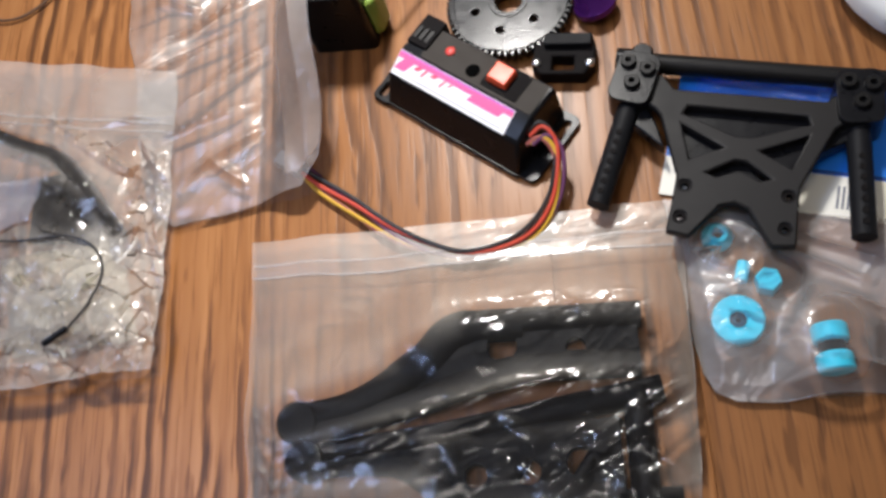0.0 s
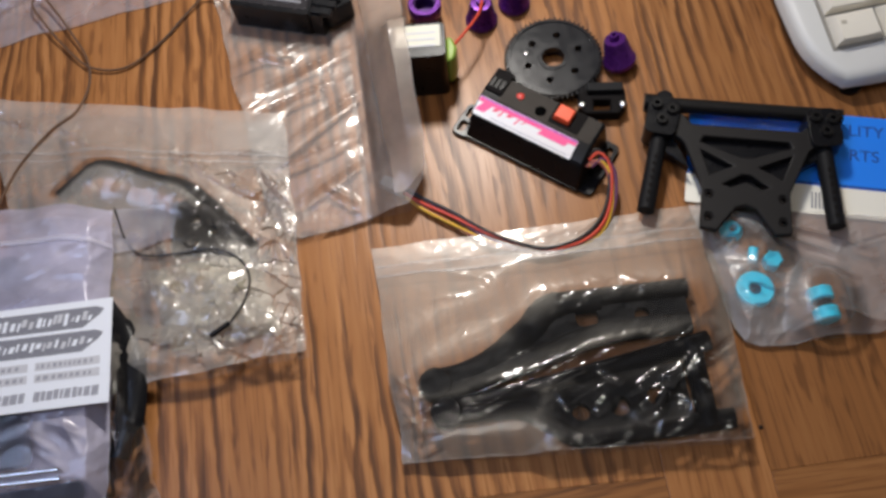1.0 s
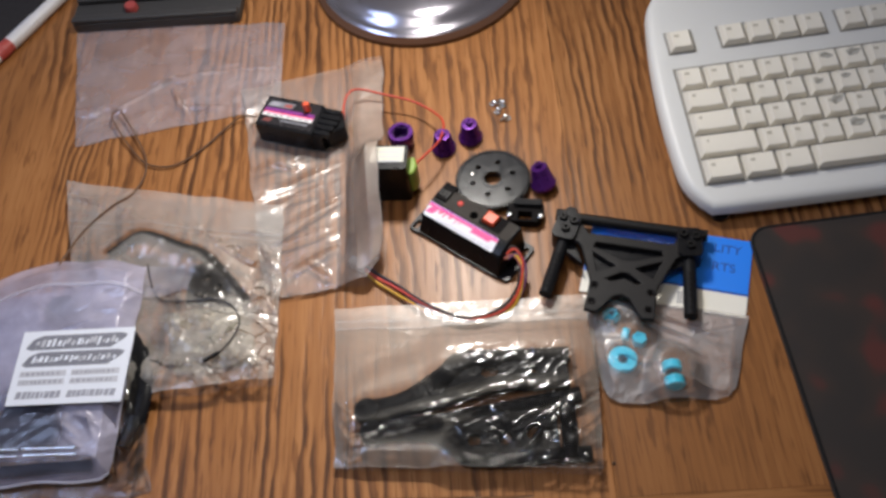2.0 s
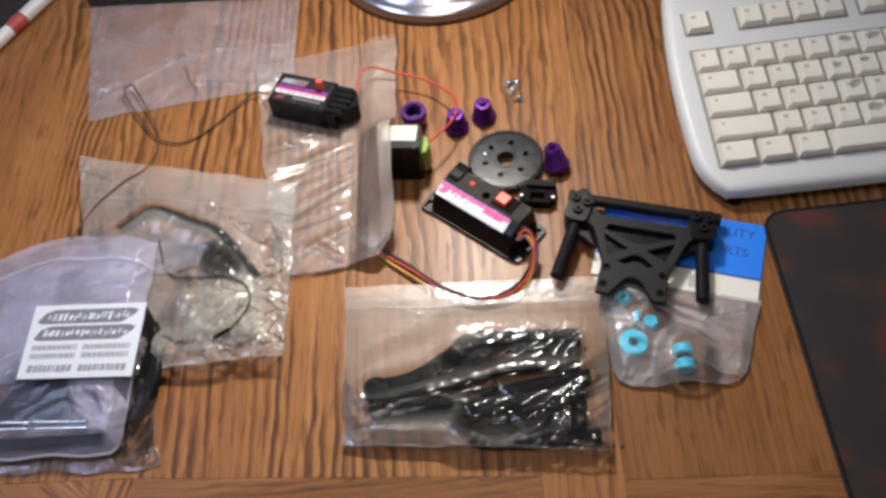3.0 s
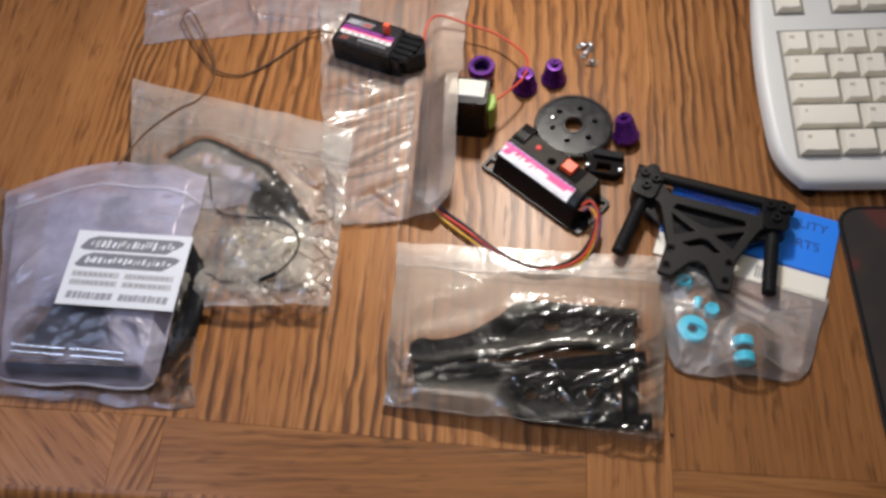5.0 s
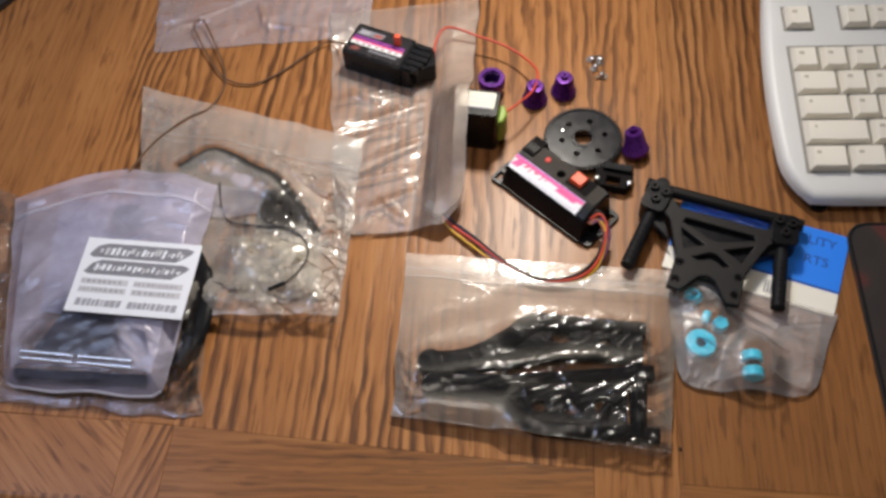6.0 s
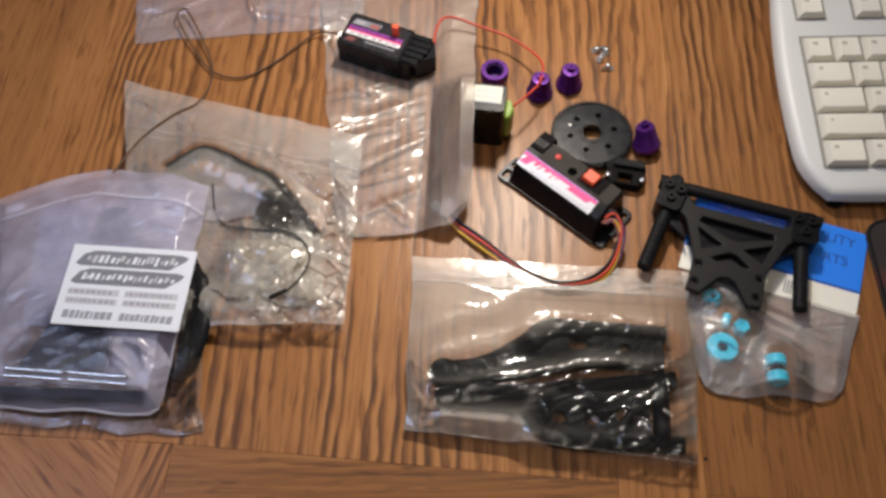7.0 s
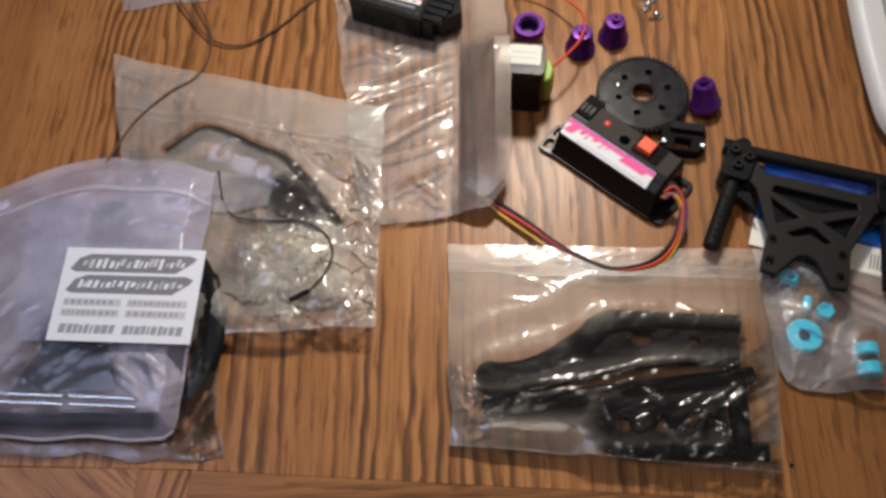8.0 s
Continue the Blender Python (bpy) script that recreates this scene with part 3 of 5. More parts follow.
def key(x, y, w, mark=True, h=6.4, smudge=0.0):
    """One tapered key cap with a dished top and a worn legend."""
    shared = key_mesh.get(round(w, 2))
    if shared is None:
        bm = bmesh.new()
        wm, d = w * U - 1.0, U - 1.0
        levels = ((0.3, 0, 0), (0.6, 2.0, 0.3), (2.5, h - 0.7, 1.9), (3.1, h, 2.5))
        rows = []
        for k, z, kb in levels:
            rows.append([bm.verts.new((px * MM, py * MM, z * MM)) for px, py in ((k, 0.4 * k), (wm / 2, 0.4 * k), (wm - k, 0.4 * k), (wm - k, d - kb * 1.5), (wm / 2, d - kb * 1.5), (k, d - kb * 1.5))])
        for v in (rows[-1][1], rows[-1][4]):
            v.co.z -= 0.7 * MM
        for a, b in zip(rows, rows[1:]):
            for i in range(6):
                bm.faces.new((a[i], a[(i + 1) % 6], b[(i + 1) % 6], b[i]))
        t = rows[-1]
        bm.faces.new((t[0], t[1], t[4], t[5]))
        bm.faces.new((t[1], t[2], t[3], t[4]))
        me = bpy.data.meshes.new("key")
        bm.normal_update()
        bm.to_mesh(me)
        bm.free()
        me.materials.append(KEYCAP)
        for p in me.polygons:
            p.use_smooth = True
        me.set_sharp_from_angle(angle=radians(50))
        lm = bmesh.new()
        add_box(lm, 4.2, 9.6, h - 0.55, 4.2 + 3.4, 11.8, h - 0.12)
        lme = bpy.data.meshes.new("legend")
        lm.to_mesh(lme)
        lm.free()
        lme.materials.append(GRIME)
        shared = key_mesh[round(w, 2)] = (me, lme)
    ob = new("key", shared[0])
    ob.parent = keyboard
    ob.matrix_local = pose(x * MM, (y + 3.5) * MM, deck(y + 3.5) * MM, KB_SLOPE + random.uniform(-0.8, 0.8), random.uniform(-0.8, 0.8), 0)
    if mark:
        lg = new("legend", shared[1])
        lg.parent = ob
    if smudge:
        sm = new("grime_smudge", smudge_mesh(smudge))
        sm.parent = ob
        sm.matrix_local = pose((w * U / 2 - 0.5 + random.uniform(-2, 2)) * MM, random.uniform(8.5, 11.5) * MM, (h - 0.55) * MM, 0, 0, random.uniform(-20, 20))


for r, widths in KEY_ROWS:
    x = 0.0
    for w in widths:
        dirty = random.choice((0.7, 0.9, 1.1, 1.2)) if r > 0 and 4 * U < x < 14 * U and w == 1 and random.random() < 0.6 else 0.0
        key(x, r * U, w, mark=w < 5, smudge=dirty)
        x += w * U
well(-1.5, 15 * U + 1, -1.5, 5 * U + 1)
FY = 5 * U + 15.0
key(0, FY, 1)
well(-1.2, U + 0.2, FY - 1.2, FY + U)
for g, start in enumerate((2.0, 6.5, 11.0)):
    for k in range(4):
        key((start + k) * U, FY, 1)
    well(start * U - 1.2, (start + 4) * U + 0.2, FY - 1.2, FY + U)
for k in range(3):
    for r in (0, 3, 4):
        key((15.4 + k) * U, r * U, 1)
    key((15.4 + k) * U, FY, 1)
for k in range(4):
    for r in range(5):
        key((18.8 + k) * U, r * U, 1)

# ---- plastic film ----
def cap(x, y, x0, y0, x1, y1, r, h):
    """A soft hump of height h round a line."""
    dx, dy = x1 - x0, y1 - y0
    n = dx * dx + dy * dy
    t = 0 if n == 0 else min(1, max(0, ((x - x0) * dx + (y - y0) * dy) / n))
    d = math.hypot(x - x0 - t * dx, y - y0 - t * dy)
    k = min(1, max(0, (r - d) / (0.75 * r)))
    return h * k * k * (3 - 2 * k)


def crease(x, y, x0, y0, x1, y1, w, h):
    """A sharp fold along a line."""
    dx, dy = x1 - x0, y1 - y0
    t = min(1, max(0, ((x - x0) * dx + (y - y0) * dy) / (dx * dx + dy * dy)))
    d = math.hypot(x - x0 - t * dx, y - y0 - t * dy)
    if d >= w:
        return 0.0
    k = 1 - d / w
    return h * k ** 1.5 * math.sin(math.pi * t) ** 0.7


def ridged(x, y, s, seed, angle=0.0, ratio=1.0):
    ca, sa = math.cos(angle), math.sin(angle)
    p = Vector(((x * ca + y * sa) / s, (-x * sa + y * ca) / (s * ratio), seed))
    return (1 - min(1, abs(noise.noise(p)) * 2.2)) ** 2


def facet(x, y, cell, long, slope, way, seed):
    """Height on crumpled film: flat pieces, drawn out along a direction, each tilted its own way."""
    ca, sa = math.cos(way), math.sin(way)
    p = Vector(((x * ca + y * sa) / (cell * long), (y * ca - x * sa) / cell, seed))
    centre = noise.voronoi(p)[1][0]
    tilt = noise.noise_vector(centre * 5.7)
    d = p - centre
    return slope * cell * 2.0 * (tilt.x * d.x + tilt.y * d.y + 0.12 * abs(tilt.z))


class Film:
    """A sheet between four corners (top left, top right, bottom right, bottom left) in millimetres."""

    def __init__(self, corners, humps=(), folds=(), base=0.9, wrinkle=0.8, size=16.0, seed=1.0, angle=0.0, ratio=1.0, edge=2.0, corner=0.0, lift=None, folds_more=0, fold_size=1.0, rim=0.35, spread=0.7, cling=(), bulge=0.0, crush=(), crumple=()):
        self.c, self.humps, self.folds, self.base = corners, humps, folds, base
        self.wrinkle, self.size, self.seed, self.angle, self.ratio, self.edge = wrinkle, size, seed, angle, ratio, edge
        self.corner, self.lift, self.rim, self.cling, self.bulge, self.crush, self.crumple = corner, lift, rim, cling, bulge, crush, crumple
        rng = random.Random(int(seed * 7))
        tl, tr, br, bl = corners
        for _ in range(folds_more):
            u, v = rng.random(), rng.random()
            x = (1 - v) * ((1 - u) * tl[0] + u * tr[0]) + v * ((1 - u) * bl[0] + u * br[0])
            y = (1 - v) * ((1 - u) * tl[1] + u * tr[1]) + v * ((1 - u) * bl[1] + u * br[1])
            a = angle + rng.gauss(0, spread)
            ln = rng.uniform(6, 24) * fold_size
            self.folds = self.folds + ((x, y, x + ln * math.cos(a), y + ln * math.sin(a), rng.uniform(1.4, 2.6) * fold_size ** 0.5, rng.uniform(-0.7, 1.1) * fold_size ** 0.5),)

    def flat(self, u, v):
        """The place on the sheet, v running from the top edge to the bottom edge."""
        if self.corner:
            for a, b in ((0, 0), (1, 0), (0, 1), (1, 1)):
                du, dv = abs(u - a), abs(v - b)
                if b == 1 and du < self.corner and dv < self.corner:
                    k = (1 - du / self.corner) * (1 - dv / self.corner)
                    u += (0.32 * self.corner * k) * (1 if a == 0 else -1)
                    v -= 0.32 * self.corner * k
        tl, tr, br, bl = self.c
        x = (1 - v) * ((1 - u) * tl[0] + u * tr[0]) + v * ((1 - u) * bl[0] + u * br[0])
        y = (1 - v) * ((1 - u) * tl[1] + u * tr[1]) + v * ((1 - u) * bl[1] + u * br[1])
        y += self.bulge * math.sin(math.pi * min(1, max(0, u))) * (1 - v) ** 2
        e = self.edge
        x += e * noise.noise(Vector((y / 23, self.seed, 2.0 + 3 * u)))
        y += e * noise.noise(Vector((x / 23, self.seed, 9.0 + 3 * v)))
        return x, y

    def height(self, x, y):
        z = self.base
        for h in self.humps:
            c = 0.5 * self.base + cap(x, y, *h)
            z = 0.5 * (z + c + math.sqrt((z - c) ** 2 + 4.0))
        for f in self.folds:
            z += crease(x, y, *f)
        if self.lift:
            z += self.lift(x, y)
        s = self.size
        w = ridged(x, y, s, self.seed, self.angle, self.ratio) + 0.5 * ridged(x, y, s * 0.45, self.seed + 5, self.angle + 0.9, self.ratio) + 0.22 * ridged(x, y, s * 0.2, self.seed + 9, self.angle - 0.5)
        w *= 0.55 + 0.9 * noise.noise(Vector((x / 40, y / 40, self.seed + 3))) + 0.2
        z += self.wrinkle * max(0, w)
        if self.crumple:
            k = self.pressed(Vector((x * MM, y * MM)))
            if k > 0:
                for cell, long, slope, way in self.crumple:
                    z += k * facet(x, y, cell, long, slope, way, self.seed)
        return z

    def place(self, u, v, up=0.0):
        x, y = self.flat(u, v)
        k = min(1, 14 * min(u, 1 - u, v, 1 - v))
        z = self.height(x, y)
        return Vector((x, y, 0.5 + (z - 0.5) * (self.rim + (1 - self.rim) * k) + up))

    def contact(self, p):
        """How closely the film clings to what lies under it, 0 to 1."""
        x, y = p.x / MM, p.y / MM
        return max((cap(x, y, x0, y0, x1, y1, r + 3.0, 1.0) ** 0.5 for x0, y0, x1, y1, r in self.cling), default=0.0)

    def pressed(self, p):
        """How crumpled the film is, 0 to 1."""
        x, y = p.x / MM, p.y / MM
        return max((k * cap(x, y, x0, y0, x1, y1, 1.5 * r, 1.0) for x0, y0, x1, y1, r, k in self.crush), default=0.0)

    def mesh(self, nx, ny, up=0.0):
        bm = bmesh.new()
        layer = bm.verts.layers.float.new("cling")
        grid = [[bm.verts.new(self.place(i / nx, j / ny, up) * MM) for i in range(nx + 1)] for j in range(ny + 1)]
        for row in grid:
            for v in row:
                v[layer] = self.contact(v.co)
        for j in range(ny):
            for i in range(nx):
                bm.faces.new((grid[j + 1][i], grid[j + 1][i + 1], grid[j][i + 1], grid[j][i]))
        return bm

    def strip(self, v1, n=70, rows=6):
        """A second layer over the top of the sheet."""
        bm = bmesh.new()
        grid = [[bm.verts.new(self.place(i / n, v1 * j / rows, 0.4) * MM) for i in range(n + 1)] for j in range(rows + 1)]
        for j in range(rows):
            for i in range(n):
                bm.faces.new((grid[j + 1][i], grid[j + 1][i + 1], grid[j][i + 1], grid[j][i]))
        return bm

    def line(self, u0, v0, u1, v1, n=40, up=0.3):
        return [tuple(self.place(u0 + (u1 - u0) * i / n, v0 + (v1 - v0) * i / n, up)) for i in range(n + 1)]

    def back(self, n=24):
        bm = bmesh.new()
        grid = [[bm.verts.new(Vector((*self.flat(i / n, j / n), 0.45)) * MM) for i in range(n + 1)] for j in range(n + 1)]
        for j in range(n):
            for i in range(n):
                bm.faces.new((grid[j + 1][i], grid[j + 1][i + 1], grid[j][i + 1], grid[j][i]))
        return bm


def wpart(name, bm, material, parent, label="", bevel=0.0, smooth=True):
    """A part whose mesh is given in the table's own millimetres."""
    ob = part(name, bm, material, parent, label, bevel, smooth)
    ob.matrix_local = parent.matrix_basis.inverted()
    return ob


def bag(film, parent, material, nx=150, ny=120, zips=(), hem=FILM_HEM, hem_r=0.2, sides=("t", "r", "b", "l"), back=True, band=0.0):
    """Front and back sheets, hems and press-lock strips of one bag."""
    wpart("front_film", film.mesh(nx, ny), material, parent)
    if back:
        wpart("back_film", film.back(), FILM_BACK, parent)
    for s, (a, b, c, d) in (("t", (0, 0, 1, 0)), ("r", (1, 0, 1, 1)), ("b", (0, 1, 1, 1)), ("l", (0, 0, 0, 1))):
        if s in sides:
            wpart("hem", sweep(film.line(a, b, c, d, 60, 0.1), hem_r, seg=6, smooth=0), hem, parent)
    for v, r in zips:
        wpart("zip_strip", sweep(film.line(0.005, v, 0.995, v, 60, 0.3), r, seg=6, smooth=0, flat=0.6), FILM_ZIP, parent)
    if band:
        wpart("zip_band", film.strip(band), FILM_BAND, parent, "doubled film above the zip")


def pulled(seed, x0, y0, x1, y1, spread, count, lean, short, long, width, high):
    """Taut creases that run side by side along a band of stretched film."""
    rng = random.Random(seed)
    d = math.hypot(x1 - x0, y1 - y0)
    ux, uy = (x1 - x0) / d, (y1 - y0) / d
    out = []
    for _ in range(count):
        q, off, a, ln = rng.random(), rng.gauss(0, spread), math.atan2(uy, ux) + rng.gauss(0, lean), rng.uniform(short, long)
        x, y = x0 + ux * d * q - uy * off, y0 + uy * d * q + ux * off
        out.append((x - 0.5 * ln * math.cos(a), y - 0.5 * ln * math.sin(a), x + 0.5 * ln * math.cos(a), y + 0.5 * ln * math.sin(a), width * rng.uniform(0.7, 1.3), high * rng.uniform(0.6, 1.3)))
    return tuple(out)


# ---- empty clear bag at the back ----
empty_bag = thing("empty_bag", "empty clear plastic bag lying flat on the table", "plastic bag", -245, 425, 0)
film_f = Film(((-338, 497), (-159, 478), (-158, 384), (-316, 364)),
              folds=pulled(31, -300, 391, -248, 425, 0.6, 4, 0.05, 24, 50, 3.4, 1.5) + pulled(32, -250, 425, -165, 428, 1.0, 4, 0.05, 30, 60, 3.4, 1.4) + pulled(33, -247, 426, -234, 390, 0.8, 3, 0.08, 20, 36, 3.2, 1.3)
              + pulled(34, -244, 396, -170, 388, 1.2, 4, 0.08, 20, 50, 3.0, 1.2) + pulled(35, -328, 466, -317, 374, 1.5, 14, 1.2, 6, 12, 3.0, 1.3) + pulled(36, -290, 450, -190, 440, 14.0, 8, 0.5, 12, 30, 3.2, 1.0),
              wrinkle=0.5, size=40.0, seed=11.0, edge=2.5)
bag(film_f, empty_bag, film_material("greyish_film", 0.20, (0.92, 0.88, 0.98), 0.09, 0.03, 30.0, 0.09, ior=1.4, facets=((22, 2.5, 0.20, 0.5), (7, 2.2, 0.16, 1.0)), lively=(20.0, 0.47, 0.60, 0.10)), 150, 110, hem_r=0.35)

# ---- large bag under the receiver ----
big_bag = thing("large_bag", "crumpled clear plastic bag with a milky folded edge", "plastic bag", -130, 315, 0)


def over_pack(x, y):
    """The loose edge lies up over the battery pack."""
    k = math.exp(-((y - 297) / 26.0) ** 2) if y > 297 else math.exp(-((y - 297) / 55.0) ** 2)
    return 37.0 * k * min(1, max(0, (x + 104) / 20.0)) + 5.0 * min(1, max(0, (x + 108) / 14.0))


film_d = Film(((-188, 404), (-77, 422), (-75, 217), (-158, 208)),
              humps=((-150, 245, -120, 300, 30, 4), (-165, 300, -125, 250, 26, 3.5), (-150, 222, -100, 225, 18, 3)),
              folds=((-178, 318, -122, 334, 4, 2.6), (-166, 300, -104, 322, 4, 3.0), (-172, 283, -118, 300, 4, 2.6), (-150, 262, -104, 292, 4, 3.0), (-165, 330, -140, 318, 4, 2.4),
                     (-158, 250, -110, 264, 4, 2.4), (-146, 228, -108, 250, 4, 2.6), (-168, 262, -150, 228, 4, 2.2), (-176, 395, -146, 382, 4, 2.6), (-134, 240, -112, 222, 4, 2.2)),
              wrinkle=0.35, size=44.0, seed=4.0, angle=0.4, ratio=0.4, spread=0.4, edge=2.0, corner=0.14, lift=over_pack, rim=1.0, folds_more=12, fold_size=1.8)
bag(film_d, big_bag, FILM_CLEAR, 140, 220, hem_r=0.3)
flap = bmesh.new()
NF = 40
cols = [[flap.verts.new(film_d.place(0.775 + 0.222 * i / 10, 0.02 + 0.95 * j / NF, 0.35) * MM) for i in range(11)] for j in range(NF + 1)]
for j in range(NF):
    for i in range(10):
        flap.faces.new((cols[j + 1][i], cols[j + 1][i + 1], cols[j][i + 1], cols[j][i]))
wpart("milky_fold", flap, film_material("milky_fold", 0.44, (1.0, 0.86, 0.74), 0.2, 0.03, 25.0, 0.05, ior=1.3, through=0.78), big_bag, "milky double fold of film")

# ---- zip bag of hardware with a bent black bar ----
hard_bag = thing("hardware_bag", "crinkled clear zip bag holding black parts and hardware", "plastic bag", -225, 225, 0)
BAR = [(-271.5, 256.0, 3.8), (-255.0, 269.5, 3.8), (-247.5, 271.0, 3.8), (-238.0, 267.5, 3.8), (-221.0, 258.5, 3.8), (-204.0, 250.5, 3.8), (-194.0, 241.0, 3.8), (-180.0, 222.0, 3.8), (-169.5, 208.5, 3.8)]
film_b = Film(((-314, 325), (-148, 284), (-147, 147), (-272, 140)),
              humps=tuple((a[0], a[1], b[0], b[1], 26, 6.0) for a, b in zip(BAR, BAR[1:])) + ((-208, 190, -172, 172, 34, 10), (-205, 215, -185, 200, 26, 8.5), (-235, 160, -190, 158, 22, 8)),
              folds=pulled(21, -208, 269, -162, 234, 0.5, 4, 0.03, 26, 50, 2.4, 1.2) + pulled(22, -200, 267, -158, 262, 1.0, 4, 0.1, 18, 34, 2.4, 1.0) + pulled(23, -304, 307, -262, 289, 1.6, 5, 0.1, 14, 34, 2.6, 1.1) + pulled(24, -237, 256, -224, 270, 0.8, 3, 0.1, 12, 18, 2.2, 0.8)
              + pulled(25, -156, 240, -152, 160, 3.0, 10, 0.35, 12, 30, 3.0, 1.2) + pulled(26, -225, 160, -152, 154, 3.5, 12, 0.8, 8, 22, 3.0, 1.2) + pulled(27, -222, 200, -175, 190, 12.0, 9, 1.2, 8, 20, 3.0, 1.0),
              wrinkle=0.45, size=24.0, seed=21.0, edge=2.0, base=2.5, rim=0.95, lift=lambda x, y: 5.5 * min(1.0, max(0.0, (178 - y) / 26)) * min(1.0, max(0.0, (x + 250) / 40)),
              cling=tuple((a[0], a[1], b[0], b[1], 1.0) for a, b in zip(BAR, BAR[1:])) + ((-200, 224, -190, 219, 14.0),),
              crush=((-206, 268, -162, 234, 4, 0.8), (-160, 240, -152, 160, 9, 0.8), (-222, 158, -152, 152, 9, 0.8), (-215, 200, -175, 180, 26, 0.4), (-308, 308, -262, 290, 7, 0.6), (-236, 258, -224, 270, 4, 0.25), (-200, 235, -180, 215, 10, 0.7)),
              crumple=((9.0, 2.2, 0.40, -0.5), (6.0, 1.8, 0.36, 1.2)))
bag(film_b, hard_bag, FILM_CLING, 250, 250, zips=((0.20, 0.7), (0.23, 0.45)), hem_r=0.2, band=0.2)
film_b2 = Film(((-226, 205), (-172, 208), (-158, 162), (-214, 160)), humps=((-205, 192, -180, 180, 22, 8), (-200, 172, -170, 170, 12, 6)), wrinkle=1.2, size=16.0, seed=31.0, base=2.0, folds_more=14, fold_size=1.0, crush=((-210, 185, -170, 180, 40, 1.0),), crumple=((8.0, 1.8, 0.50, 0.5), (5.0, 1.5, 0.40, 1.7)))
inner = thing("inner_bag", "small crumpled clear bag of screws inside the zip bag", "plastic bag", -192, 183, 0)
bag(film_b2, inner, FILM_WARM, 130, 120, back=False)

bar = thing("bent_bar", "bent black plastic bumper bar with a mounting plate", "bumper bar", -215, 235, 0)
wpart("tube", sweep(BAR, 3.1, seg=12, smooth=7), DULL, bar)
wpart("blade", sweep([(x, y - 1.5, z - 0.5) for x, y, z in BAR[5:]], [3.4, 4.6, 2.2], seg=10, smooth=6, flat=0.5), DULL, bar)
PLATE = [(-211.2, 239.9), (-198.3, 240.9), (-182.0, 228.0), (-170.1, 208.9), (-182.3, 205.7), (-211.5, 209.9)]
wpart("mounting_plate", plate([PLATE, ring(2.4, 12, -198.6, 228.2), ring(2.0, 12, -189.6, 220.2), ring(2.0, 12, -199.6, 215.2)], 2.5, 6.5), DULL, bar, bevel=0.6)

screw = None
for k in range(9):
    sx, sy = random.uniform(-212, -168), random.uniform(163, 198)
    if screw is None:
        screw = thing("screw", "small bright steel screw inside a clear bag", "screw", sx, sy, 1.6, 30, group="screws in the bag")
        part("shank", sweep([(0, 0, 1.4), (11, 0, 1.4)], 1.2, seg=8, smooth=0), STEEL, screw)
        part("head", sweep([(-2.2, 0, 1.9), (0, 0, 1.9)], 2.4, seg=10, smooth=0), STEEL, screw)
    else:
        copy_thing(screw, pose(sx * MM, sy * MM, 1.2 * MM, 0, 0, random.uniform(0, 360)))

# ---- crinkled bag that lies under the milky one ----
under_bag = thing("crinkled_bag", "crinkled clear cellophane bag under a milky bag", "plastic bag", -305, 155, 0)
film_e = Film(((-396, 236), (-232, 178), (-222, 80), (-352, 84)),
              humps=((-350, 150, -270, 130, 40, 3), (-234, 165, -230, 110, 17, 15)), folds=((-228, 128, -240, 84, 6, 5), (-224, 112, -246, 96, 5, 5), (-385, 215, -372, 170, 6, 5)),
              wrinkle=0.9, size=16.0, seed=41.0, edge=4.0, folds_more=50, fold_size=1.0, cling=((-237, 172, -232, 150, 9), (-232, 150, -240, 112, 9)),
              crush=((-228, 170, -226, 90, 14, 1.0), (-392, 230, -350, 100, 16, 0.9)), crumple=((7.0, 1.8, 0.50, 0.9), (4.5, 1.5, 0.42, 2.0)))
bag(film_e, under_bag, FILM_CRINKLE, 240, 180)
fender = thing("curved_guard", "curved glossy black plastic guard inside a clear bag", "plastic part", -232, 145, 0)
wpart("strip", sweep([(-246, 188, 6), (-237, 172, 8), (-232, 152, 9), (-233, 132, 8), (-240, 110, 6)], [5, 6.5, 7.5, 7.5, 5], seg=12, smooth=7, flat=0.4), BLACK, fender)

# ---- tray, pins and sticker sheet inside the milky bag ----
tray = thing("parts_tray", "slate grey plastic tray plate inside a milky bag", "plastic part", -300, 130, 0)
wpart("plate", plate([[(-331, 113), (-320, 138), (-313, 172), (-288, 172), (-285, 140), (-277, 113)]], 5.0, 9.5), plain("blue_black_tray", (0.010, 0.013, 0.026), 0.5), tray, bevel=0.8)
wpart("lower_band", plate([rounded(-339, 92, -247, 102.5, 2)], 3.0, 8.0), GREY, tray, bevel=0.8)
wpart("rib", box(-326, 115, 1.0, -282, 118, 5.1), GREY, tray)
wpart("rib", box(-310, 155, 1.0, -291, 158, 5.1), GREY, tray)
wpart("boss", lathe([(0, 3.0), (11.5, 3.0), (11.5, 11), (8.5, 14.5), (0, 15.0)], 24, cx=-295, cy=210), plain("blue_black_plastic", (0.012, 0.030, 0.045), 0.4), tray)
wpart("stalk", sweep([(-292, 205, 9), (-270, 197, 8), (-252, 199, 7)], [2.6, 2.0, 1.6], seg=10, smooth=5), GREY, tray)
pin = None
